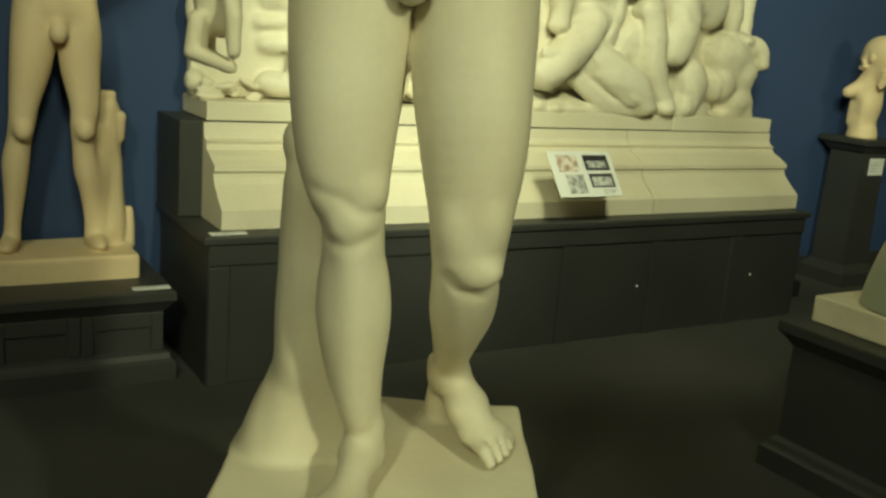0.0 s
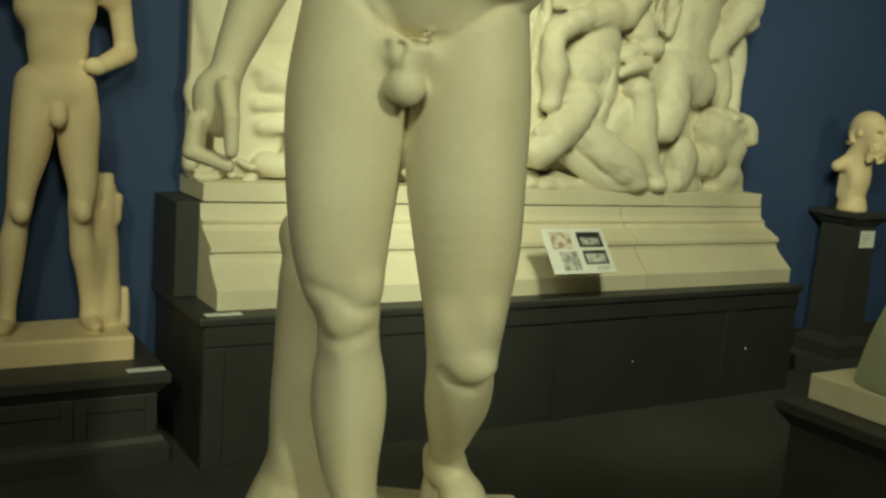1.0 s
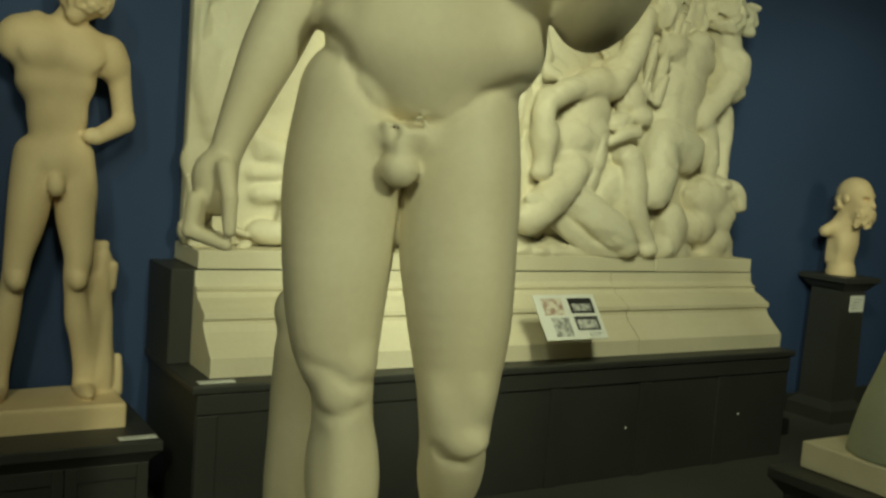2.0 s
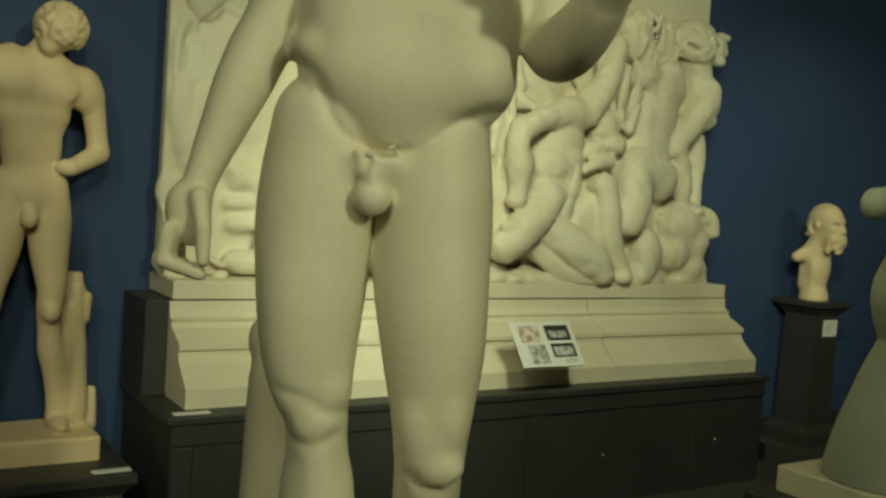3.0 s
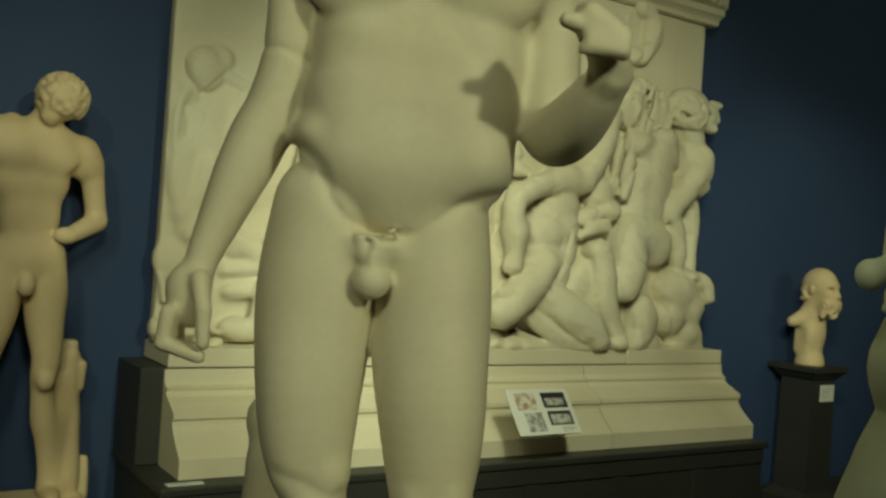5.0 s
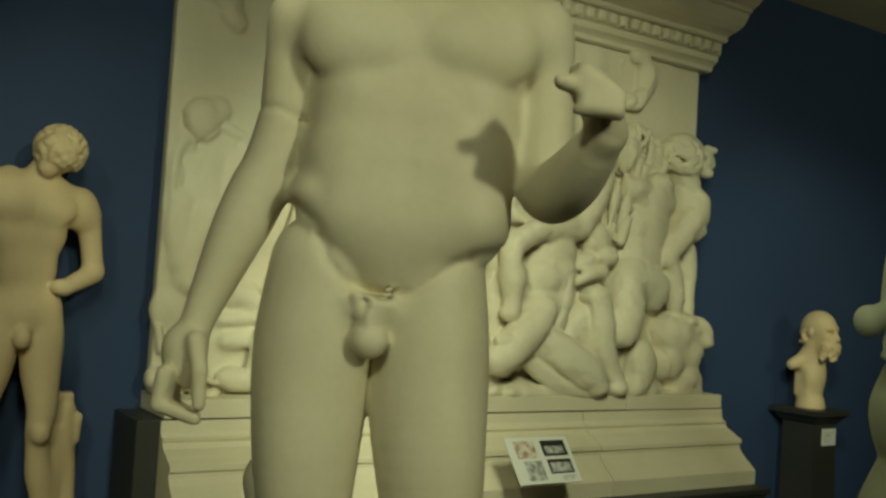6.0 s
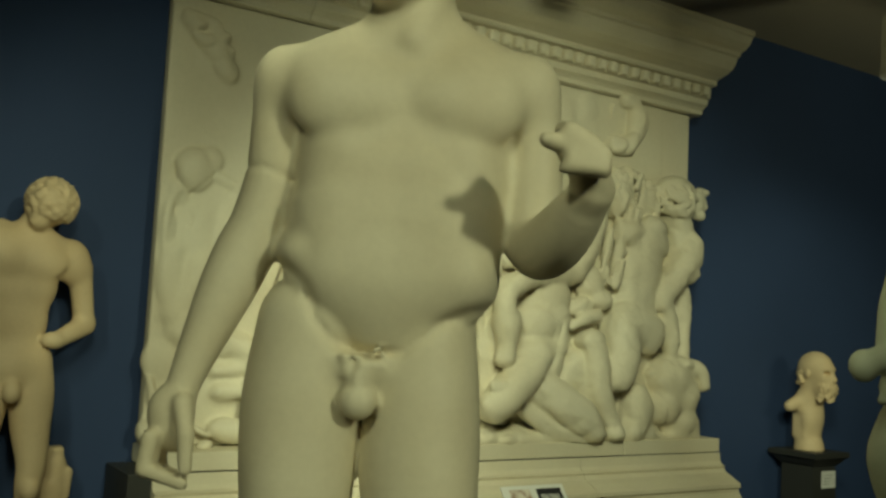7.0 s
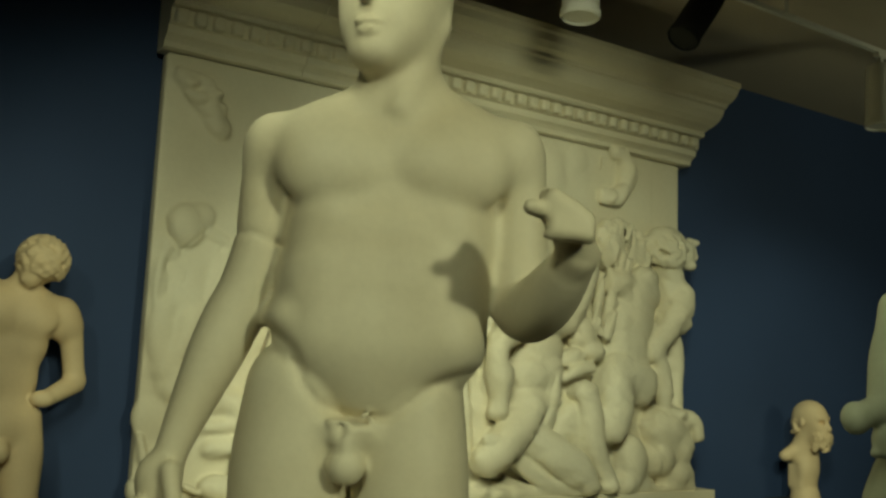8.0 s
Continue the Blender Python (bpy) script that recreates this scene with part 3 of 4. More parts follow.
    f.chain([(4.066, 4.76, 2.640, 0.029), (4.050, 4.75, 2.509, 0.033), (4.023, 4.74, 2.378, 0.029), (4.061, 4.74, 2.297, 0.022)], 0.01)
    f.chisel((3.9, 4.5, 2.3), (4.62, 4.9, 3.12), 0.011, 62, 4, 3.0)
    c.add(f, 0.016)
    # outer figure with a curly head turned outwards
    f = figure()
    f.ell((4.719, 4.80, 2.959), (0.169, 0.120, 0.133), 0.03, 0, 0)
    f.ell((4.873, 4.78, 2.908), (0.095, 0.080, 0.099), 0.03, 0, 0)
    f.cone((4.919, 4.76, 3.007), (4.997, 4.76, 2.994), 0.024, 0.024, 0.025)
    f.ell((4.922, 4.76, 2.830), (0.052, 0.050, 0.040), 0.012, 0, 0)
    f.cone((4.937, 4.76, 2.954), (4.967, 4.76, 2.895), 0.032, 0.032, 0.01)
    f.chain([(4.734, 4.80, 2.821, 0.102), (4.782, 4.80, 2.690, 0.106), (4.806, 4.79, 2.575, 0.118)], 0.02)
    f.ell((4.832, 4.77, 2.549), (0.118, 0.120, 0.158), 0.03, 0, 0)
    f.chain([(4.831, 4.76, 2.615, 0.094), (4.731, 4.73, 2.447, 0.101), (4.590, 4.71, 2.280, 0.077), (4.530, 4.71, 2.179, 0.061)], 0.02)
    f.chain([(4.547, 4.72, 2.219, 0.065), (4.606, 4.72, 2.070, 0.069), (4.637, 4.72, 1.936, 0.066), (4.642, 4.73, 1.832, 0.046)], 0.02)
    f.chain([(4.812, 4.82, 2.300, 0.067), (4.859, 4.82, 2.125, 0.060), (4.859, 4.82, 1.966, 0.056), (4.851, 4.82, 1.826, 0.060)], 0.02)
    f.ell((4.718, 4.82, 2.390), (0.113, 0.100, 0.157), 0.03, 0, 0)
    f.ell((4.779, 4.75, 2.414), (0.122, 0.090, 0.094), 0.03, 0, 0)
    f.ell((4.642, 4.76, 2.033), (0.093, 0.060, 0.132), 0.03, 0, 0)
    f.ell((4.827, 4.86, 2.083), (0.105, 0.060, 0.240), 0.03, 0, 0)
    curls(4.715, 4.79, 2.905, 0.155, 0.13, 0.135, 130, 0.026, f)
    c.add(f, 0.024)
    # crouching trunk with a broken arm
    f = figure()
    f.ell((4.646, 4.77, 1.674), (0.187, 0.160, 0.164), 0.03, 0, 0)
    f.ell((4.609, 4.77, 1.505), (0.149, 0.140, 0.156), 0.03, 0, 0)
    f.ell((4.768, 4.77, 1.567), (0.142, 0.140, 0.197), 0.03, 0, 0)
    f.ell((4.747, 4.76, 1.772), (0.122, 0.120, 0.063), 0.03, 0, 0)
    f.chain([(4.785, 4.74, 1.736, 0.079), (4.871, 4.71, 1.741, 0.071), (4.916, 4.70, 1.696, 0.063), (4.935, 4.70, 1.633, 0.051)], 0.015)
    f.ell((4.771, 4.77, 1.389), (0.152, 0.120, 0.134), 0.03, 0, 0)
    f.ell((4.871, 4.78, 1.349), (0.086, 0.100, 0.096), 0.03, 0, 0)
    f.crease(((4.505, 1.752), (4.464, 1.634), (4.560, 1.482), (4.619, 1.286)), 4.9, 0.0120, 0.0140)
    f.crease(((4.608, 1.799), (4.608, 1.645), (4.668, 1.491)), 4.9, 0.0050, 0.0200)
    c.add(f, 0.024)
    # bent knee and cloth below
    f = figure()
    f.ell((4.347, 4.75, 1.463), (0.128, 0.120, 0.182), 0.03, 0, 10)
    f.ell((4.284, 4.72, 1.332), (0.090, 0.090, 0.083), 0.03, 0, 0)
    f.ell((4.445, 4.75, 1.330), (0.074, 0.070, 0.069), 0.03, 0, 0)
    f.crease(((4.269, 1.476), (4.322, 1.362), (4.290, 1.266)), 4.9, 0.0100, 0.0120)
    c.add(f, 0.024)
    # sunk seated figure: arms
    f = figure()
    f.chain([(3.991, 4.76, 2.802, 0.062), (3.920, 4.74, 2.639, 0.073), (3.848, 4.73, 2.486, 0.090), (3.759, 4.74, 2.362, 0.097)], 0.02)
    f.ell((3.709, 4.75, 2.336), (0.120, 0.100, 0.086), 0.03, 0, 0)
    f.chain([(3.644, 4.74, 2.337, 0.089), (3.434, 4.70, 2.294, 0.080), (3.255, 4.66, 2.232, 0.068), (3.157, 4.64, 2.165, 0.063), (3.148, 4.64, 2.071, 0.063), (3.179, 4.65, 1.939, 0.067), (3.192, 4.66, 1.832, 0.057)], 0.02)
    f.ell((3.188, 4.66, 1.778), (0.069, 0.060, 0.057), 0.03, 0, 0)
    f.ell((3.230, 4.68, 2.206), (0.097, 0.070, 0.074), 0.03, 0, 0)
    f.ell((3.190, 4.67, 1.990), (0.093, 0.070, 0.101), 0.03, 0, 0)
    f.ell((3.598, 4.74, 2.346), (0.127, 0.090, 0.085), 0.03, 0, 0)
    f.ell((3.826, 4.77, 2.432), (0.139, 0.080, 0.101), 0.03, 0, 0)
    f.ell((3.942, 4.78, 2.681), (0.105, 0.060, 0.095), 0.03, 0, 0)
    c.add(f, 0.016)
    # sunk seated figure: trunk and thighs
    f = figure()
    f.ell((3.586, 4.79, 2.177), (0.171, 0.130, 0.135), 0.03, 0, -15)
    f.ell((3.504, 4.80, 2.011), (0.170, 0.140, 0.163), 0.03, 0, -15)
    f.ell((3.642, 4.76, 2.046), (0.111, 0.100, 0.114), 0.03, 0, 0)
    f.ell((3.494, 4.78, 1.834), (0.144, 0.120, 0.113), 0.03, 0, 0)
    f.ell((3.658, 4.75, 1.926), (0.077, 0.080, 0.143), 0.03, 0, 10)
    f.ell((3.589, 4.75, 1.769), (0.102, 0.090, 0.121), 0.03, 0, 0)
    f.chain([(3.471, 4.72, 1.800, 0.105), (3.340, 4.68, 1.675, 0.117), (3.183, 4.64, 1.553, 0.111), (3.105, 4.63, 1.501, 0.093)], 0.02)
    f.ell((3.176, 4.59, 1.583), (0.144, 0.040, 0.057), 0.008, 0, -22)
    f.ell((3.418, 4.73, 1.745), (0.142, 0.080, 0.118), 0.03, 0, 0)
    f.crease(((3.465, 2.096), (3.608, 2.018), (3.729, 2.074)), 4.9, 0.0060, 0.0120)
    f.crease(((3.633, 2.002), (3.621, 1.876), (3.556, 1.730)), 4.9, 0.0100, 0.0120)
    f.crease(((3.728, 1.774), (3.642, 1.644), (3.519, 1.632)), 4.9, 0.0120, 0.0140)
    c.add(f, 0.024)
    # lower thigh and shin
    f = figure()
    f.chain([(3.505, 4.74, 1.607, 0.120), (3.663, 4.70, 1.508, 0.128), (3.808, 4.67, 1.424, 0.108), (3.882, 4.65, 1.366, 0.079)], 0.02)
    f.ell((3.663, 4.73, 1.534), (0.163, 0.090, 0.107), 0.03, 0, 0)
    f.ell((3.904, 4.66, 1.329), (0.095, 0.080, 0.058), 0.03, 0, 0)
    f.ell((3.785, 4.64, 1.391), (0.077, 0.060, 0.064), 0.03, 0, 0)
    f.chain([(3.381, 4.74, 1.499, 0.052), (3.529, 4.72, 1.398, 0.060), (3.703, 4.70, 1.323, 0.054), (3.839, 4.69, 1.289, 0.043)], 0.012)
    c.add(f, 0.024)
    # cloth caught between the figures
    f = figure()
    f.ell((3.933, 4.78, 2.272), (0.105, 0.100, 0.139), 0.03, 0, 10)
    f.ell((3.984, 4.74, 2.173), (0.097, 0.080, 0.073), 0.012, 0, -20)
    f.ell((3.846, 4.76, 2.126), (0.113, 0.070, 0.065), 0.012, 0, 20)
    f.chain([(3.946, 4.72, 2.068, 0.047), (3.834, 4.70, 2.046, 0.043), (3.735, 4.70, 1.989, 0.032)], 0.01)
    f.chain([(3.826, 4.78, 1.761, 0.095), (3.903, 4.77, 1.618, 0.088), (3.961, 4.76, 1.473, 0.066)], 0.02)
    f.ell((3.787, 4.81, 1.685), (0.131, 0.100, 0.131), 0.03, 0, 0)
    f.crease(((3.920, 2.445), (3.981, 2.322), (3.984, 2.192)), 4.9, 0.0100, 0.0100)
    f.crease(((4.063, 2.404), (4.035, 2.282), (4.116, 2.222)), 4.9, 0.0080, 0.0100)
    f.crease(((3.862, 2.292), (3.896, 2.185), (3.847, 2.089)), 4.9, 0.0090, 0.0100)
    c.add(f, 0.024)
    # torn drapery beside the trunk
    f = figure()
    f.chain([(3.218, 4.80, 2.420, 0.048), (3.235, 4.76, 2.369, 0.055), (3.307, 4.74, 2.352, 0.041)], 0.01)
    f.chain([(3.218, 4.82, 2.593, 0.055), (3.243, 4.80, 2.474, 0.048)], 0.01)
    f.chain([(3.166, 4.76, 2.073, 0.034), (3.141, 4.74, 1.935, 0.037), (3.186, 4.74, 1.802, 0.031)], 0.01)
    f.chain([(3.137, 4.80, 2.105, 0.041), (3.123, 4.78, 1.899, 0.041), (3.145, 4.76, 1.662, 0.041)], 0.01)
    f.ell((3.3, 4.8, 1.29), (0.42, 0.13, 0.075), 0.03)
    f.ell((3.12, 4.78, 1.32), (0.12, 0.1, 0.08), 0.03)
    f.chisel((2.8, 4.4, 1.24), (3.85, 4.95, 1.50), 0.016, 42, 6, 0.6)
    c.add(f, 0.016)
    # coiled snake and remains high on the slab
    f = figure()
    f.chain([(4.314, 4.87, 3.574, 0.049), (4.397, 4.87, 3.527, 0.060), (4.415, 4.87, 3.428, 0.064), (4.378, 4.87, 3.326, 0.060), (4.288, 4.87, 3.248, 0.056), (4.204, 4.87, 3.236, 0.048), (4.182, 4.87, 3.281, 0.033)], 0.012)
    f.chisel((3.9, 4.5, 3.1), (4.75, 4.95, 3.68), 0.011, 45, 2, 1.0)
    c.add(f, 0.006)
    limb(4.2, 3.52, 4.17, 3.42, 0.015, 0.01, 4.88)
    for i in range(16):
        mass(random.uniform(3.7, 4.1), random.uniform(2.95, 3.5), random.uniform(0.05, 0.12), random.uniform(0.05, 0.14), 4.9, random.uniform(0.02, 0.05), random.uniform(-40, 40))
    mass(3.7, 2.9, 0.16, 0.25, 4.9, 0.08)
    mass(3.4, 2.72, 0.2, 0.2, 4.88, 0.1)
    # goddess behind the statue
    mass(2.75, 2.4, 0.25, 0.45, 4.84, 0.16)
    folds(2.95, 2.6, 3.0, 1.4, 9, 0.4, 0.035, 4.78)
    folds(3.1, 2.7, 3.08, 2.05, 4, 0.14, 0.03, 4.76)
    folds(2.5, 2.3, 2.4, 1.35, 8, 0.5, 0.04, 4.8)
    folds(2.0, 2.4, 1.9, 1.35, 8, 0.4, 0.035, 4.82)
    mass(2.2, 2.9, 0.25, 0.35, 4.9, 0.1)
    # fighter with a round shield on the near side, in low relief
    f = figure()
    f.ell((1.571, 4.93, 2.311), (0.389, 0.055, 0.380), 0.02, 0, 0)
    f.ell((1.541, 4.91, 2.285), (0.288, 0.040, 0.280), 0.03, 0, 0)
    c.add(f, 0.006)
    f = figure()
    f.ell((1.317, 4.91, 2.679), (0.109, 0.075, 0.120), 0.02, 0, 0)
    f.ell((1.399, 4.92, 2.746), (0.080, 0.050, 0.075), 0.02, 0, 0)
    f.ell((1.247, 4.92, 2.565), (0.066, 0.040, 0.086), 0.02, 0, 0)
    f.ell((1.205, 4.92, 2.375), (0.046, 0.050, 0.171), 0.02, 0, 0)
    f.ell((1.207, 4.92, 2.120), (0.052, 0.050, 0.143), 0.02, 0, 0)
    f.ell((1.495, 4.92, 2.640), (0.135, 0.040, 0.041), 0.02, 0, -25)
    c.add(f, 0.01)
    c.crease(((1.262, 2.536), (1.222, 2.431), (1.211, 2.317), (1.222, 2.205), (1.240, 2.094)), 4.92, 0.0140, 0.0180)
    c.crease(((1.302, 2.550), (1.366, 2.617), (1.425, 2.672)), 4.92, 0.0100, 0.0080)
    c.crease(((1.211, 2.683), (1.229, 2.624), (1.281, 2.567)), 4.92, 0.0120, 0.0100)
    c.crease(((1.307, 2.457), (1.318, 2.421), (1.305, 2.386)), 4.92, 0.0060, 0.0080)
    c.crease(((1.504, 2.557), (1.526, 2.603), (1.561, 2.629)), 4.92, 0.0060, 0.0070)
    limb(1.246, 2.245, 1.255, 1.948, 0.052, 0.060, 4.92, 4.92, 0.05)
    limb(1.368, 2.180, 1.290, 1.851, 0.065, 0.060, 4.91, 4.91, 0.05)
    mass(1.215, 1.701, 0.083, 0.082, 4.91, 0.05, 20, 0.04)
    limb(1.168, 1.604, 1.194, 1.495, 0.018, 0.026, 4.89, 4.89, 0.02)
    mass(1.166, 1.352, 0.050, 0.050, 4.88, 0.06, 0, 0.03)
    limb(1.511, 1.836, 1.647, 1.765, 0.052, 0.065, 4.9, 4.9, 0.05)
    limb(1.500, 1.656, 1.656, 1.671, 0.034, 0.034, 4.885, 4.885, 0.05)
    limb(1.524, 1.549, 1.667, 1.563, 0.044, 0.052, 4.89, 4.89, 0.05)
    mass(1.579, 1.353, 0.111, 0.062, 4.83, 0.08, -10, 0.03)
    limb(1.535, 1.762, 1.651, 1.804, 0.026, 0.026, 4.89, 4.89, 0.05)
    c.cone((1.205, 4.9, 2.850), (1.256, 4.9, 2.868), 0.006, 0.004, 0.008, carve=True)
    c.cone((1.374, 4.9, 2.888), (1.475, 4.9, 2.881), 0.006, 0.004, 0.008, carve=True)
    c.cone((1.209, 4.9, 2.702), (1.225, 4.9, 2.661), 0.006, 0.004, 0.008, carve=True)
    # broken hand fragment in the upper corner
    limb(1.24, 3.46, 1.34, 3.36, 0.05, 0.06, 4.9)
    limb(1.36, 3.38, 1.46, 3.22, 0.07, 0.06, 4.91)
    limb(1.22, 3.49, 1.33, 3.47, 0.02, 0.03, 4.88)
    limb(1.33, 3.46, 1.42, 3.40, 0.028, 0.03, 4.87)
    mass(1.43, 3.33, 0.04, 0.05, 4.87, 0.04, 30)
    mass(1.36, 3.28, 0.05, 0.06, 4.91, 0.04, -20)
    c.ell((1.31, 4.84, 3.40), (0.035, 0.03, 0.02), 0.01, carve=True)
    # crowded small forms between the bodies
    for i in range(110):
        x, z = random.uniform(2.6, 4.7), random.uniform(1.3, 2.72)
        r = random.uniform(0.012, 0.03)
        a = random.uniform(-1.2, 1.2)
        limb(x, z, x + 0.1 * math.sin(a), z + 0.1 * math.cos(a), r, r * 0.6, random.uniform(4.85, 4.88), None, 0.02)
    # broken stone along the foot
    for i in range(60):
        x = random.uniform(1.2, 4.9)
        mass(x, 1.27 + random.uniform(0, 0.08), random.uniform(0.03, 0.08), random.uniform(0.015, 0.03), random.uniform(4.76, 4.86), 0.04, random.uniform(-30, 30), 0.012)
    c.chisel((2.85, 4.3, 1.28), (5.12, 4.9, 3.0), 0.007, 14, 5, 1.2)
    c.chisel((2.85, 4.3, 1.28), (5.12, 4.9, 3.1), 0.0042, 36, 8, 1.2)
    c.chisel((2.85, 4.3, 1.28), (5.12, 4.9, 3.1), 0.0016, 95, 11, 1.2)
    c.block((3.95, 4.8, 1.278), (0.98, 0.1, 0.018), 0.05, 0, 0.006)
    c.chisel((1.17, 4.3, 1.28), (2.1, 4.905, 2.8), 0.006, 24, 7, 2.0)
    c.chisel((3.5, 4.3, 2.95), (4.32, 4.92, 3.5), 0.004, 24, 13, 1.0)
    c.chisel((1.17, 4.3, 3.1), (1.6, 4.9, 3.56), 0.008, 40, 9, 1.0)
    return c.skin("carved_panel", CAST)


relief = tagged(new("relief"), "large battle relief in cream plaster with moulded foot and toothed cornice", "relief")
panel = new("carved_panel", relief_panel())
panel.parent = relief

FOOT = [(4.352, 0.714), (4.352, 0.805), (4.372, 0.822), (4.42, 0.86), (4.47, 0.905), (4.49, 0.935), (4.492, 0.955), (4.475, 0.968), (4.478, 0.992), (4.505, 1.006),
        (4.52, 1.012), (4.55, 1.03), (4.60, 1.05), (4.62, 1.075), (4.61, 1.09), (4.64, 1.1), (4.655, 1.12), (4.66, 1.176), (4.672, 1.176), (4.672, 0.714)]
part("foot_moulding", extrude(FOOT, 1.15, 3.80), CAST, relief)
part("foot_moulding", extrude(FOOT, 3.806, 5.087), CAST, relief)
part("ledge", box(1.165, 4.18, 4.668, 5.09, 1.182, 1.274, 0.006), CAST, relief)
part("ledge", box(4.186, 5.09, 4.668, 5.09, 1.18, 1.272, 0.006), CAST, relief)
CORNICE = [(4.9, 3.592), (4.872, 3.6), (4.868, 3.628), (4.85, 3.645), (4.822, 3.66), (4.818, 3.7), (4.795, 3.708), (4.79, 3.785), (4.745, 3.79), (4.735, 3.805), (4.74, 3.825), (4.70, 3.84),
           (4.65, 3.852), (4.6, 3.878), (4.565, 3.92), (4.555, 3.955), (4.53, 3.962), (4.525, 3.985), (4.48, 4.0), (4.445, 4.03), (4.425, 4.07), (4.405, 4.08), (4.405, 4.115), (4.99, 4.115), (4.99, 3.592)]
part("cornice", extrude(CORNICE, 1.12, 1.90), CAST, relief)
part("cornice", extrude(CORNICE, 1.904, 5.06), CAST, relief)
tooth = box(-0.032, 0.032, -0.05, 0.01, -0.04, 0.034, 0.016)
tooth = mesh_of("dentil", tooth, CAST, True)
for i in range(39):
    d = new("dentil", tooth)
    d.parent, d.location = relief, (1.17 + i * 0.1, 4.792, 3.744)


# ---- information board on the relief's foot ----
board = tagged(new("information_board"), "white information sheet with four pictures, leaning on the relief's foot", "sign")
board.matrix_world = pose(3.115, 4.19, 0.99, 52, 0, 0)
part("sheet", box(-0.215, 0.215, -0.14, 0.14, -0.004, 0.004, 0.002), PAPER, board)
for name, x0, x1, y0, y1, mat in (("picture", -0.17, -0.03, 0.01, 0.115, RED_PRINT), ("picture", 0.015, 0.185, 0.02, 0.115, INK), ("picture", 0.035, 0.165, 0.035, 0.08, GREY_PRINT),
                                  ("picture", -0.14, -0.02, -0.12, -0.005, GREY_PRINT), ("picture", 0.02, 0.185, -0.085, 0.0, INK), ("picture", 0.035, 0.17, -0.075, -0.02, GREY_PRINT)):
    up = 0.0046 if mat is not GREY_PRINT or x0 < 0 else 0.0052
    part(name, box(x0, x1, y0, y1, 0.004, up, 0), mat, board)
for i in range(3):
    part("print_line", box(0.09, 0.19 - 0.02 * i, -0.105 - 0.01 * i, -0.1 - 0.01 * i, 0.004, 0.0046, 0), GREY_PRINT, board)
part("stand", box(-0.09, 0.09, -0.12, -0.105, -0.06, -0.004, 0.004), CAST, board)
card(1.16, 4.285, 0.713, 0.17, 0.05, "narrow white caption card lying on the relief's dark base")


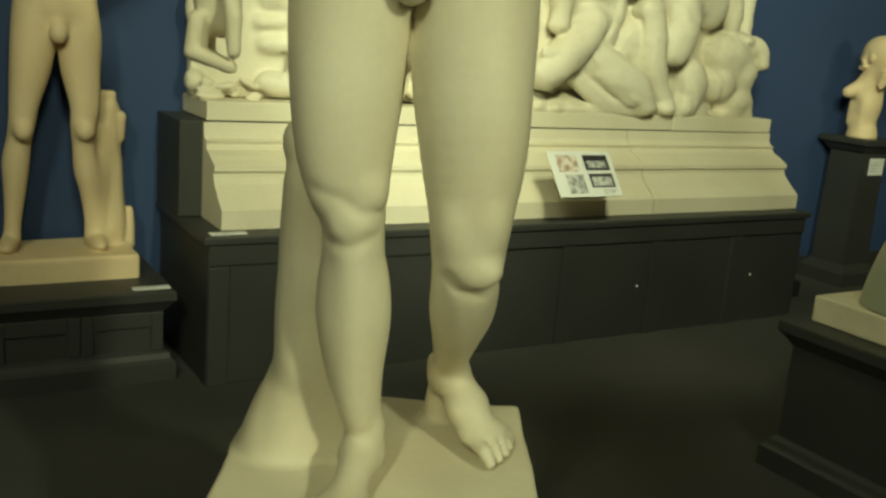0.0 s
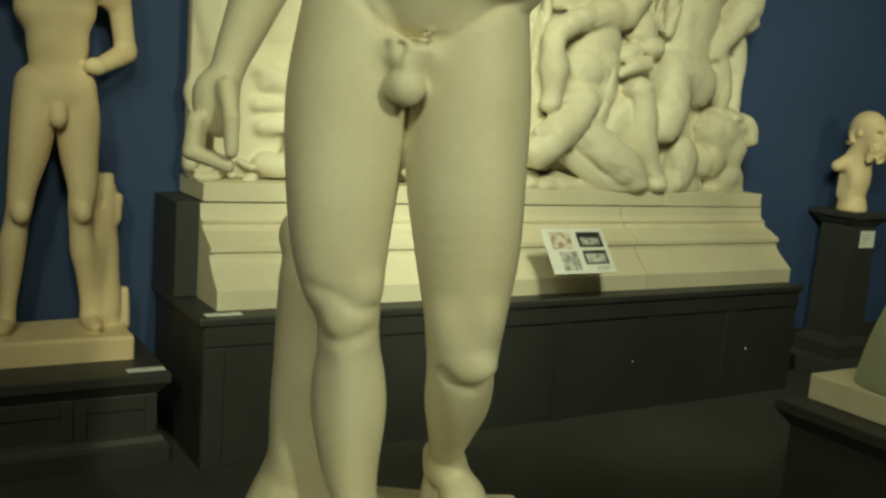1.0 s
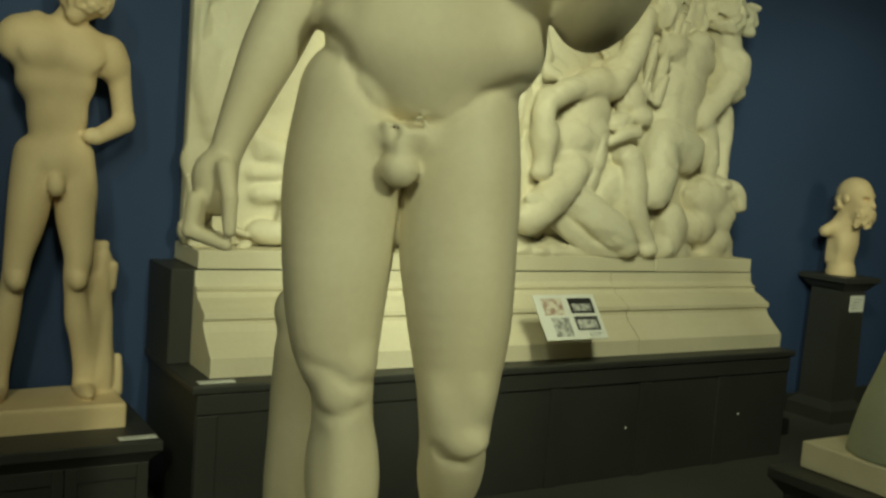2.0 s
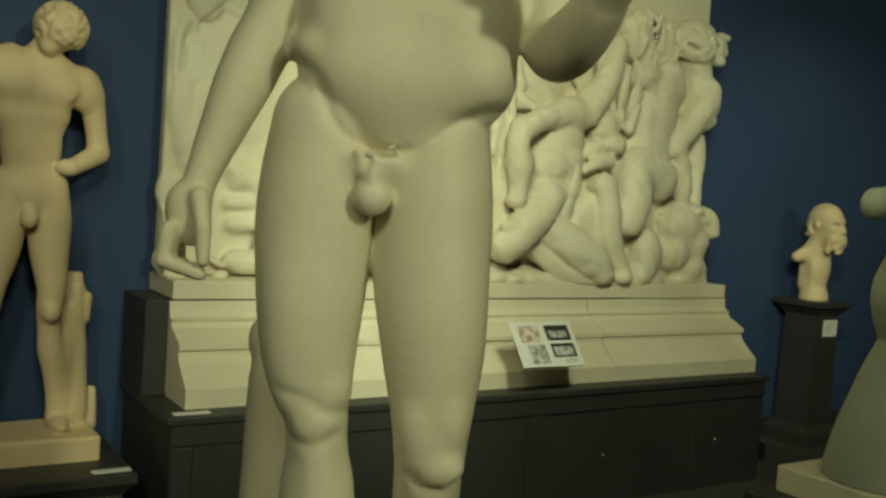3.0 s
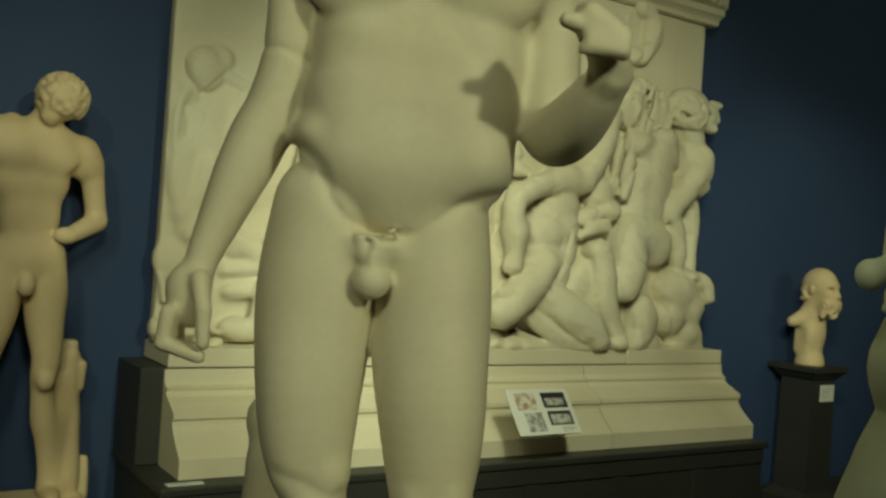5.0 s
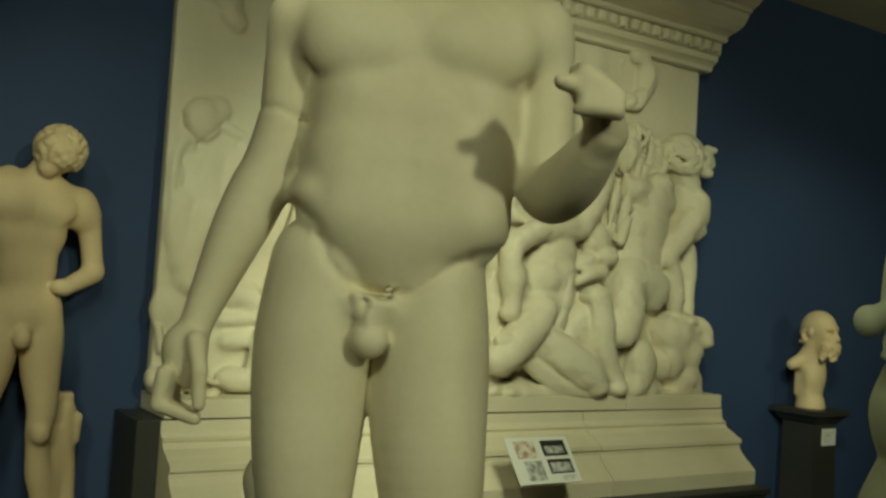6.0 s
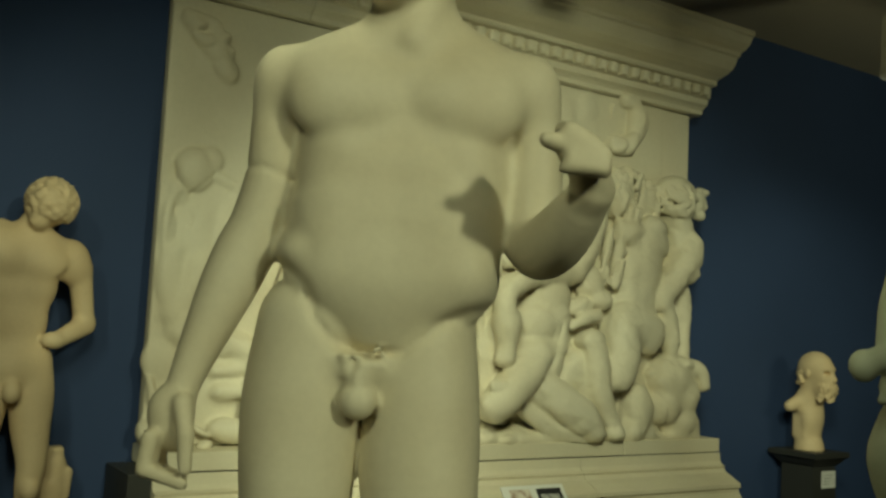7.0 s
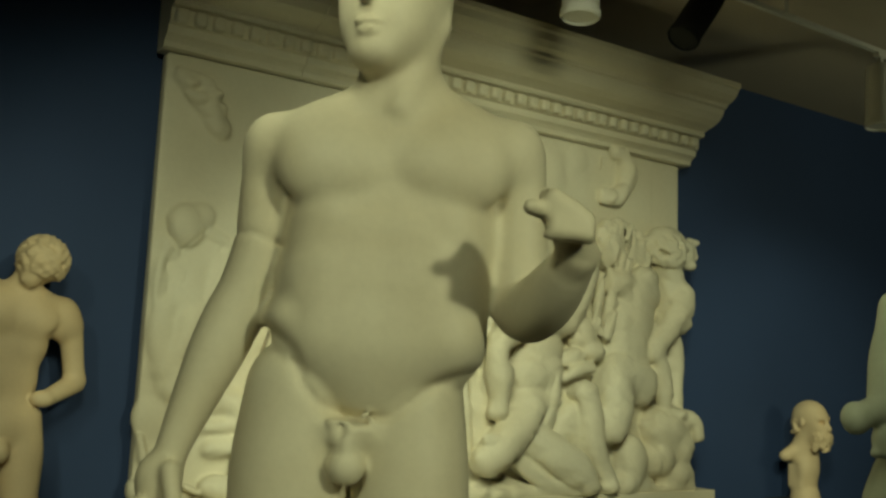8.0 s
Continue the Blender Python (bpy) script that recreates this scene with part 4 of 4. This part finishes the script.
# ---- smaller youth beside the relief ----
def small_youth():
    c = Clay((-0.15, 4.5, 0.36), (1.0, 5.08, 2.62), 0.0105)
    c.block((0.52, 4.87, 2.12), (0.175, 0.1, 0.19), 0.03, 0, 0.09)
    c.ell((0.53, 4.86, 1.88), (0.135, 0.1, 0.2), 0.05)
    c.ell((0.53, 4.86, 1.66), (0.16, 0.115, 0.14), 0.05)
    c.ell((0.36, 4.87, 2.19), (0.1, 0.085, 0.11), 0.04)
    c.ell((0.45, 4.785, 2.15), (0.095, 0.035, 0.07), 0.035)
    c.ell((0.62, 4.785, 2.14), (0.095, 0.035, 0.07), 0.035)
    c.cone((0.535, 4.74, 2.2), (0.53, 4.74, 1.85), 0.004, 0.003, 0.03, carve=True)
    c.cone((0.37, 4.75, 1.75), (0.5, 4.72, 1.58), 0.005, 0.004, 0.03, carve=True)
    c.cone((0.68, 4.75, 1.75), (0.54, 4.72, 1.58), 0.005, 0.004, 0.03, carve=True)
    c.cone((0.38, 4.86, 2.22), (0.74, 4.87, 2.19), 0.07, 0.075, 0.05)
    c.cone((0.54, 4.87, 2.25), (0.6, 4.82, 2.38), 0.075, 0.06, 0.03)
    c.ell((0.625, 4.79, 2.42), (0.105, 0.115, 0.108), 0.02)
    c.ell((0.575, 4.765, 2.335), (0.045, 0.05, 0.055), 0.02)
    c.cone((0.56, 4.745, 2.335), (0.545, 4.74, 2.315), 0.014, 0.012, 0.01)
    for i in range(150):
        a, b = 2.4 * i + random.uniform(-0.2, 0.2), math.asin(1 - 1.75 * (i + 0.5) / 150)
        c.ell((0.628 + 0.108 * math.cos(a) * math.cos(b), 4.795 + 0.118 * math.sin(a) * math.cos(b), 2.42 + 0.112 * math.sin(b)), (0.0165, 0.0165, 0.015), 0.003)
    # arm bent behind the hip
    c.ell((0.755, 4.87, 2.15), (0.085, 0.08, 0.1), 0.025)
    c.cone((0.795, 4.88, 2.12), (0.835, 4.9, 1.89), 0.056, 0.05, 0.03)
    c.cone((0.84, 4.9, 1.86), (0.7, 4.8, 1.785), 0.05, 0.036, 0.025)
    c.ell((0.675, 4.78, 1.785), (0.048, 0.032, 0.038), 0.02)
    # raised arm, broken
    c.cone((0.38, 4.86, 2.22), (0.43, 4.86, 2.285), 0.075, 0.045, 0.02)
    # legs
    c.chain([(0.605, 4.87, 1.68, 0.1), (0.62, 4.86, 1.55, 0.1), (0.63, 4.85, 1.38, 0.088), (0.642, 4.83, 1.22, 0.066), (0.636, 4.83, 1.13, 0.058), (0.64, 4.85, 1.04, 0.052), (0.655, 4.865, 0.92, 0.06), (0.672, 4.865, 0.82, 0.05), (0.676, 4.86, 0.68, 0.036), (0.678, 4.86, 0.6, 0.038)])
    c.ell((0.637, 4.785, 1.11), (0.042, 0.04, 0.05), 0.02)
    c.ell((0.69, 4.8, 0.575), (0.045, 0.11, 0.035), 0.025)
    c.chain([(0.45, 4.87, 1.68, 0.1), (0.435, 4.86, 1.55, 0.1), (0.41, 4.84, 1.38, 0.086), (0.38, 4.82, 1.22, 0.065), (0.37, 4.82, 1.14, 0.058), (0.36, 4.85, 1.06, 0.054), (0.348, 4.865, 0.95, 0.06), (0.34, 4.87, 0.82, 0.049), (0.33, 4.87, 0.68, 0.036), (0.325, 4.87, 0.6, 0.038)], 0.01)
    c.ell((0.37, 4.775, 1.11), (0.042, 0.04, 0.05), 0.02)
    c.ell((0.3, 4.81, 0.575), (0.045, 0.11, 0.035), 0.025, -15)
    c.ell((0.52, 4.755, 1.55), (0.04, 0.04, 0.055), 0.015)
    # stump
    c.cone((0.77, 4.93, 0.5), (0.765, 4.93, 1.2), 0.08, 0.055, 0.03)
    c.block((0.755, 4.93, 1.22), (0.042, 0.04, 0.065), 0.012, 0, 0.006)
    c.cone((0.72, 4.88, 0.52), (0.715, 4.9, 1.1), 0.06, 0.04, 0.03)
    c.chisel((0.66, 4.6, 0.56), (0.95, 5.05, 1.3), 0.005, 26, 3, 4.0)
    c.cone((0.815, 4.92, 1.06), (0.82, 4.91, 1.165), 0.028, 0.026, 0.012)
    c.cone((0.86, 4.93, 0.53), (0.862, 4.93, 0.7), 0.035, 0.024, 0.015)
    c.block((0.345, 4.84, 0.475), (0.51, 0.2, 0.07), 0.015, 0, 0.012)
    c.rough(0.0015, 11, 3)
    return tagged(new("small_youth_statue", c.skin("small_youth_statue", AGED)), "yellowed plaster youth with bowed curly head and a cut stump", "statue")


lift = small_youth()
pedestal(-0.6, 0.96, 4.38, 5.09, 0.43, "low dark grey panelled pedestal under the small youth", 4)
card(0.86, 4.45, 0.431, 0.17, 0.05, "narrow white caption card lying on the low pedestal")


# ---- bust on a column pedestal ----
def bust():
    c = Clay((-0.35, -0.3, 1.12), (0.4, 0.3, 1.98), 0.0095)
    c.cone((0, 0, 1.165), (0, 0, 1.175), 0.115, 0.11, 0.01)
    c.cone((0, 0, 1.17), (0, 0, 1.25), 0.095, 0.07, 0.02)
    c.cone((0, 0, 1.255), (0, 0, 1.262), 0.085, 0.085, 0.008)
    c.block((-0.02, 0, 1.34), (0.075, 0.1, 0.12), 0.03, 0, 0.03)
    c.ell((0.045, 0, 1.4), (0.06, 0.1, 0.14), 0.04)
    c.cone((0.0, 0, 1.55), (-0.05, -0.17, 1.475), 0.075, 0.045, 0.05)
    c.cone((0.0, 0, 1.55), (-0.05, 0.17, 1.475), 0.075, 0.045, 0.05)
    c.cone((0.0, 0, 1.48), (0.05, 0, 1.68), 0.095, 0.09, 0.04)
    # bald skull, brow, cheeks
    c.ell((0.05, 0, 1.775), (0.145, 0.112, 0.135), 0.02)
    c.ell((0.13, 0, 1.70), (0.085, 0.085, 0.115), 0.04)
    c.ell((0.178, 0, 1.775), (0.022, 0.07, 0.02), 0.025)
    c.ell((0.185, -0.038, 1.742), (0.026, 0.024, 0.016), 0.012, carve=True)
    c.ell((0.185, 0.038, 1.742), (0.026, 0.024, 0.016), 0.012, carve=True)
    c.cone((0.198, 0, 1.752), (0.222, 0, 1.695), 0.013, 0.022, 0.012)
    c.ell((0.165, -0.055, 1.7), (0.03, 0.022, 0.025), 0.02)
    c.ell((0.165, 0.055, 1.7), (0.03, 0.022, 0.025), 0.02)
    c.ell((0.06, -0.113, 1.735), (0.024, 0.013, 0.036), 0.008)
    # moustache and full beard of curling locks
    c.ell((0.145, 0, 1.61), (0.075, 0.082, 0.085), 0.04)
    c.cone((0.205, -0.006, 1.672), (0.19, -0.055, 1.645), 0.014, 0.01, 0.01)
    c.cone((0.205, 0.006, 1.672), (0.19, 0.055, 1.645), 0.014, 0.01, 0.01)
    for i in range(80):
        a, h = random.uniform(-1.6, 1.6), random.uniform(0, 1)
        x, y, z = 0.135 + 0.088 * math.cos(a) * (1 - 0.25 * h), 0.09 * math.sin(a) * (1 - 0.2 * h), 1.66 - 0.125 * h
        c.cone((x, y, z), (x + random.uniform(-0.01, 0.012), y + random.uniform(-0.012, 0.012), z - 0.02), 0.012, 0.009, 0.004)
    for i in range(44):
        a, h = random.uniform(1.9, 4.4), random.uniform(0, 1)
        c.ell((0.05 + 0.132 * math.cos(a), 0.106 * math.sin(a), 1.655 + 0.1 * h), (0.019, 0.019, 0.016), 0.008)
    c.rough(0.0015, 14, 4)
    return tagged(new("bust", c.skin("bust", AGED)), "plaster bust of a bald bearded old man on a dark column", "statue")


bust().matrix_world = pose(6.35, 4.86, 0.0, 0, 0, -91)


def column():
    root = tagged(new("column_pedestal"), "tall narrow dark wooden pedestal carrying the bearded bust", "pedestal")
    root.location = (6.35, 4.86, 0)
    part("shaft", frustum([(0.15, 0.15, 0.14), (0.14, 0.14, 1.06)]), DARK, root)
    part("cap", frustum([(0.142, 0.142, 1.03), (0.165, 0.165, 1.05), (0.19, 0.19, 1.085), (0.215, 0.215, 1.1), (0.215, 0.215, 1.135), (0.21, 0.21, 1.14)]), DARK, root)
    part("foot_moulding", frustum([(0.21, 0.21, 0.0), (0.21, 0.21, 0.1), (0.185, 0.185, 0.125), (0.152, 0.152, 0.16)]), DARK, root)
    tag = part("label_card", box(-0.085, 0.085, -0.003, 0.003, -0.065, 0.065, 0.001), PAPER, root, "white paper label")
    tag.location = (0.045, -0.1465, 0.93)
    for i in range(4):
        p = part("print_line", box(-0.065, 0.05 - 0.015 * i, -0.0038, -0.003, 0.03 - 0.022 * i, 0.036 - 0.022 * i, 0), GREY_PRINT, tag)
    return root


column()


# ---- small black box at a dark spot on the floor ----
dark_box = tagged(new("floor_box"), "small black box on the carpet beside the relief base", "box")
dark_box.location = (5.5, 4.62, 0.0)
part("shell", box(-0.06, 0.06, -0.05, 0.05, 0.0, 0.11, 0.006), BLACK_METAL, dark_box)
part("lid", box(-0.052, 0.052, -0.042, 0.042, 0.11, 0.118, 0.003), BLACK_METAL, dark_box)


# ---- draped statue on the near pedestal ----
def draped():
    c = Clay((2.98, 1.42, 0.752), (4.4, 2.75, 2.75), 0.0115)
    c.cone((3.66, 2.05, 0.74), (3.62, 2.1, 1.4), 0.38, 0.2, 0.05)
    c.ell((3.66, 2.08, 1.85), (0.17, 0.17, 0.45), 0.06)
    c.chain([(3.34, 2.3, 0.76, 0.235), (3.34, 2.3, 0.86, 0.215), (3.36, 2.3, 0.963, 0.2), (3.43, 2.3, 1.075, 0.195), (3.5, 2.3, 1.16, 0.195), (3.545, 2.3, 1.27, 0.18), (3.545, 2.3, 1.34, 0.18), (3.51, 2.3, 1.48, 0.2), (3.54, 2.3, 1.6, 0.185)], 0.04)
    # bent arm with a rounded fist, above a small carved head
    c.chain([(3.42, 2.3, 2.3, 0.075), (3.43, 2.3, 2.2, 0.095), (3.42, 2.3, 2.07, 0.118), (3.37, 2.3, 1.95, 0.1), (3.35, 2.3, 1.88, 0.08)], 0.03)
    c.ell((3.178, 2.34, 1.858), (0.052, 0.052, 0.062), 0.012)
    c.cone((3.19, 2.34, 1.865), (3.35, 2.3, 1.91), 0.045, 0.07, 0.02)
    c.ell((3.325, 2.28, 1.775), (0.07, 0.075, 0.075), 0.012)
    c.ell((3.295, 2.28, 1.735), (0.03, 0.06, 0.03), 0.012)
    c.cone((3.275, 2.31, 1.755), (3.265, 2.315, 1.725), 0.014, 0.02, 0.008)
    c.cone((3.4, 2.27, 1.72), (3.45, 2.28, 1.6), 0.055, 0.09, 0.02)
    for i in range(22):
        a = 2.0 + i * 0.16
        c.cone((3.64 + 0.38 * math.cos(a), 2.08 + 0.38 * math.sin(a), 0.77), (3.6 + 0.22 * math.cos(a), 2.1 + 0.2 * math.sin(a), 1.35), 0.025, 0.015, 0.04)
    c.rough(0.003, 10, 5)
    return tagged(new("draped_statue", c.skin("draped_statue", DIM_GREEN_CAST)), "draped plaster figure with a scroll, shade-darkened grey-green, on a dark pedestal", "statue")



draped()
plinth = new("plinth", mesh_of("plinth", box(3.1, 4.34, 1.48, 2.62, 0.646, 0.757, 0.008), PLASTER))
tagged(plinth, "cream plaster plinth slab under the draped figure", "plinth")
pedestal(2.98, 4.5, 1.2, 2.68, 0.645, "broad dark wooden pedestal with moulded foot under the draped figure", 3)


# ---- spotlights and tracks ----
def track(x0, x1, y, z):
    root = tagged(new("light_track"), "slim white lighting track under the ceiling", "lamp")
    root.location = ((x0 + x1) / 2, y, z)
    h = (x1 - x0) / 2
    part("rail", box(-h, h, -0.018, 0.018, -0.016, 0.016, 0.004), WHITE_METAL, root)
    for i in range(4):
        x = -h * 0.9 + i * h * 0.6
        part("hanger", box(x - 0.01, x + 0.01, -0.01, 0.01, 0.016, CEIL_Z - z - 0.001, 0.002), WHITE_METAL, root)
    return root


track(-2.5, 8.5, 3.72, 4.3)


def spotlight(top, bottom, radius, mat, label):
    """A cylinder lamp with a rimmed mouth, hung on a stem from the track."""
    root = tagged(new("spotlight"), label, "lamp", "track spotlights")
    root.location = (top[0], top[1], 4.284)
    axis = Vector(top) - Vector(bottom)
    h = axis.length
    can = frustum([(radius * 0.7, radius * 0.7, h), (radius * 0.95, radius * 0.95, h * 0.97), (radius, radius, h * 0.9), (radius, radius, h * 0.12), (radius * 1.06, radius * 1.06, h * 0.1), (radius * 1.06, radius * 1.06, h * 0.03), (radius * 0.98, radius * 0.98, 0.0), (radius * 0.9, radius * 0.9, h * 0.03)], False, 32)
    bmesh.ops.transform(can, matrix=Matrix.Translation(Vector(bottom) - root.location) @ axis.to_track_quat("Z", "Y").to_matrix().to_4x4(), verts=can.verts)
    part("can", can, mat, root)
    part("stem", box(-0.014, 0.014, -0.014, 0.014, top[2] - 4.284 - 0.03, 0.0, 0.003), mat, root)
    part("adapter", box(-0.05, 0.05, -0.022, 0.022, -0.03, 0.0, 0.004), mat, root)
    return root


spotlight((3.96, 3.72, 4.262), (3.73, 3.74, 3.93), 0.092, BLACK_METAL, "black cylindrical spotlight hanging from the white track")
spotlight((2.96, 3.72, 4.24), (2.94, 3.72, 3.85), 0.1, WHITE_METAL, "white cylindrical spotlight hanging from the white track")
spotlight((5.66, 3.72, 4.2), (5.64, 3.72, 3.76), 0.095, WHITE_METAL, "long white cylindrical spotlight hanging from the white track")
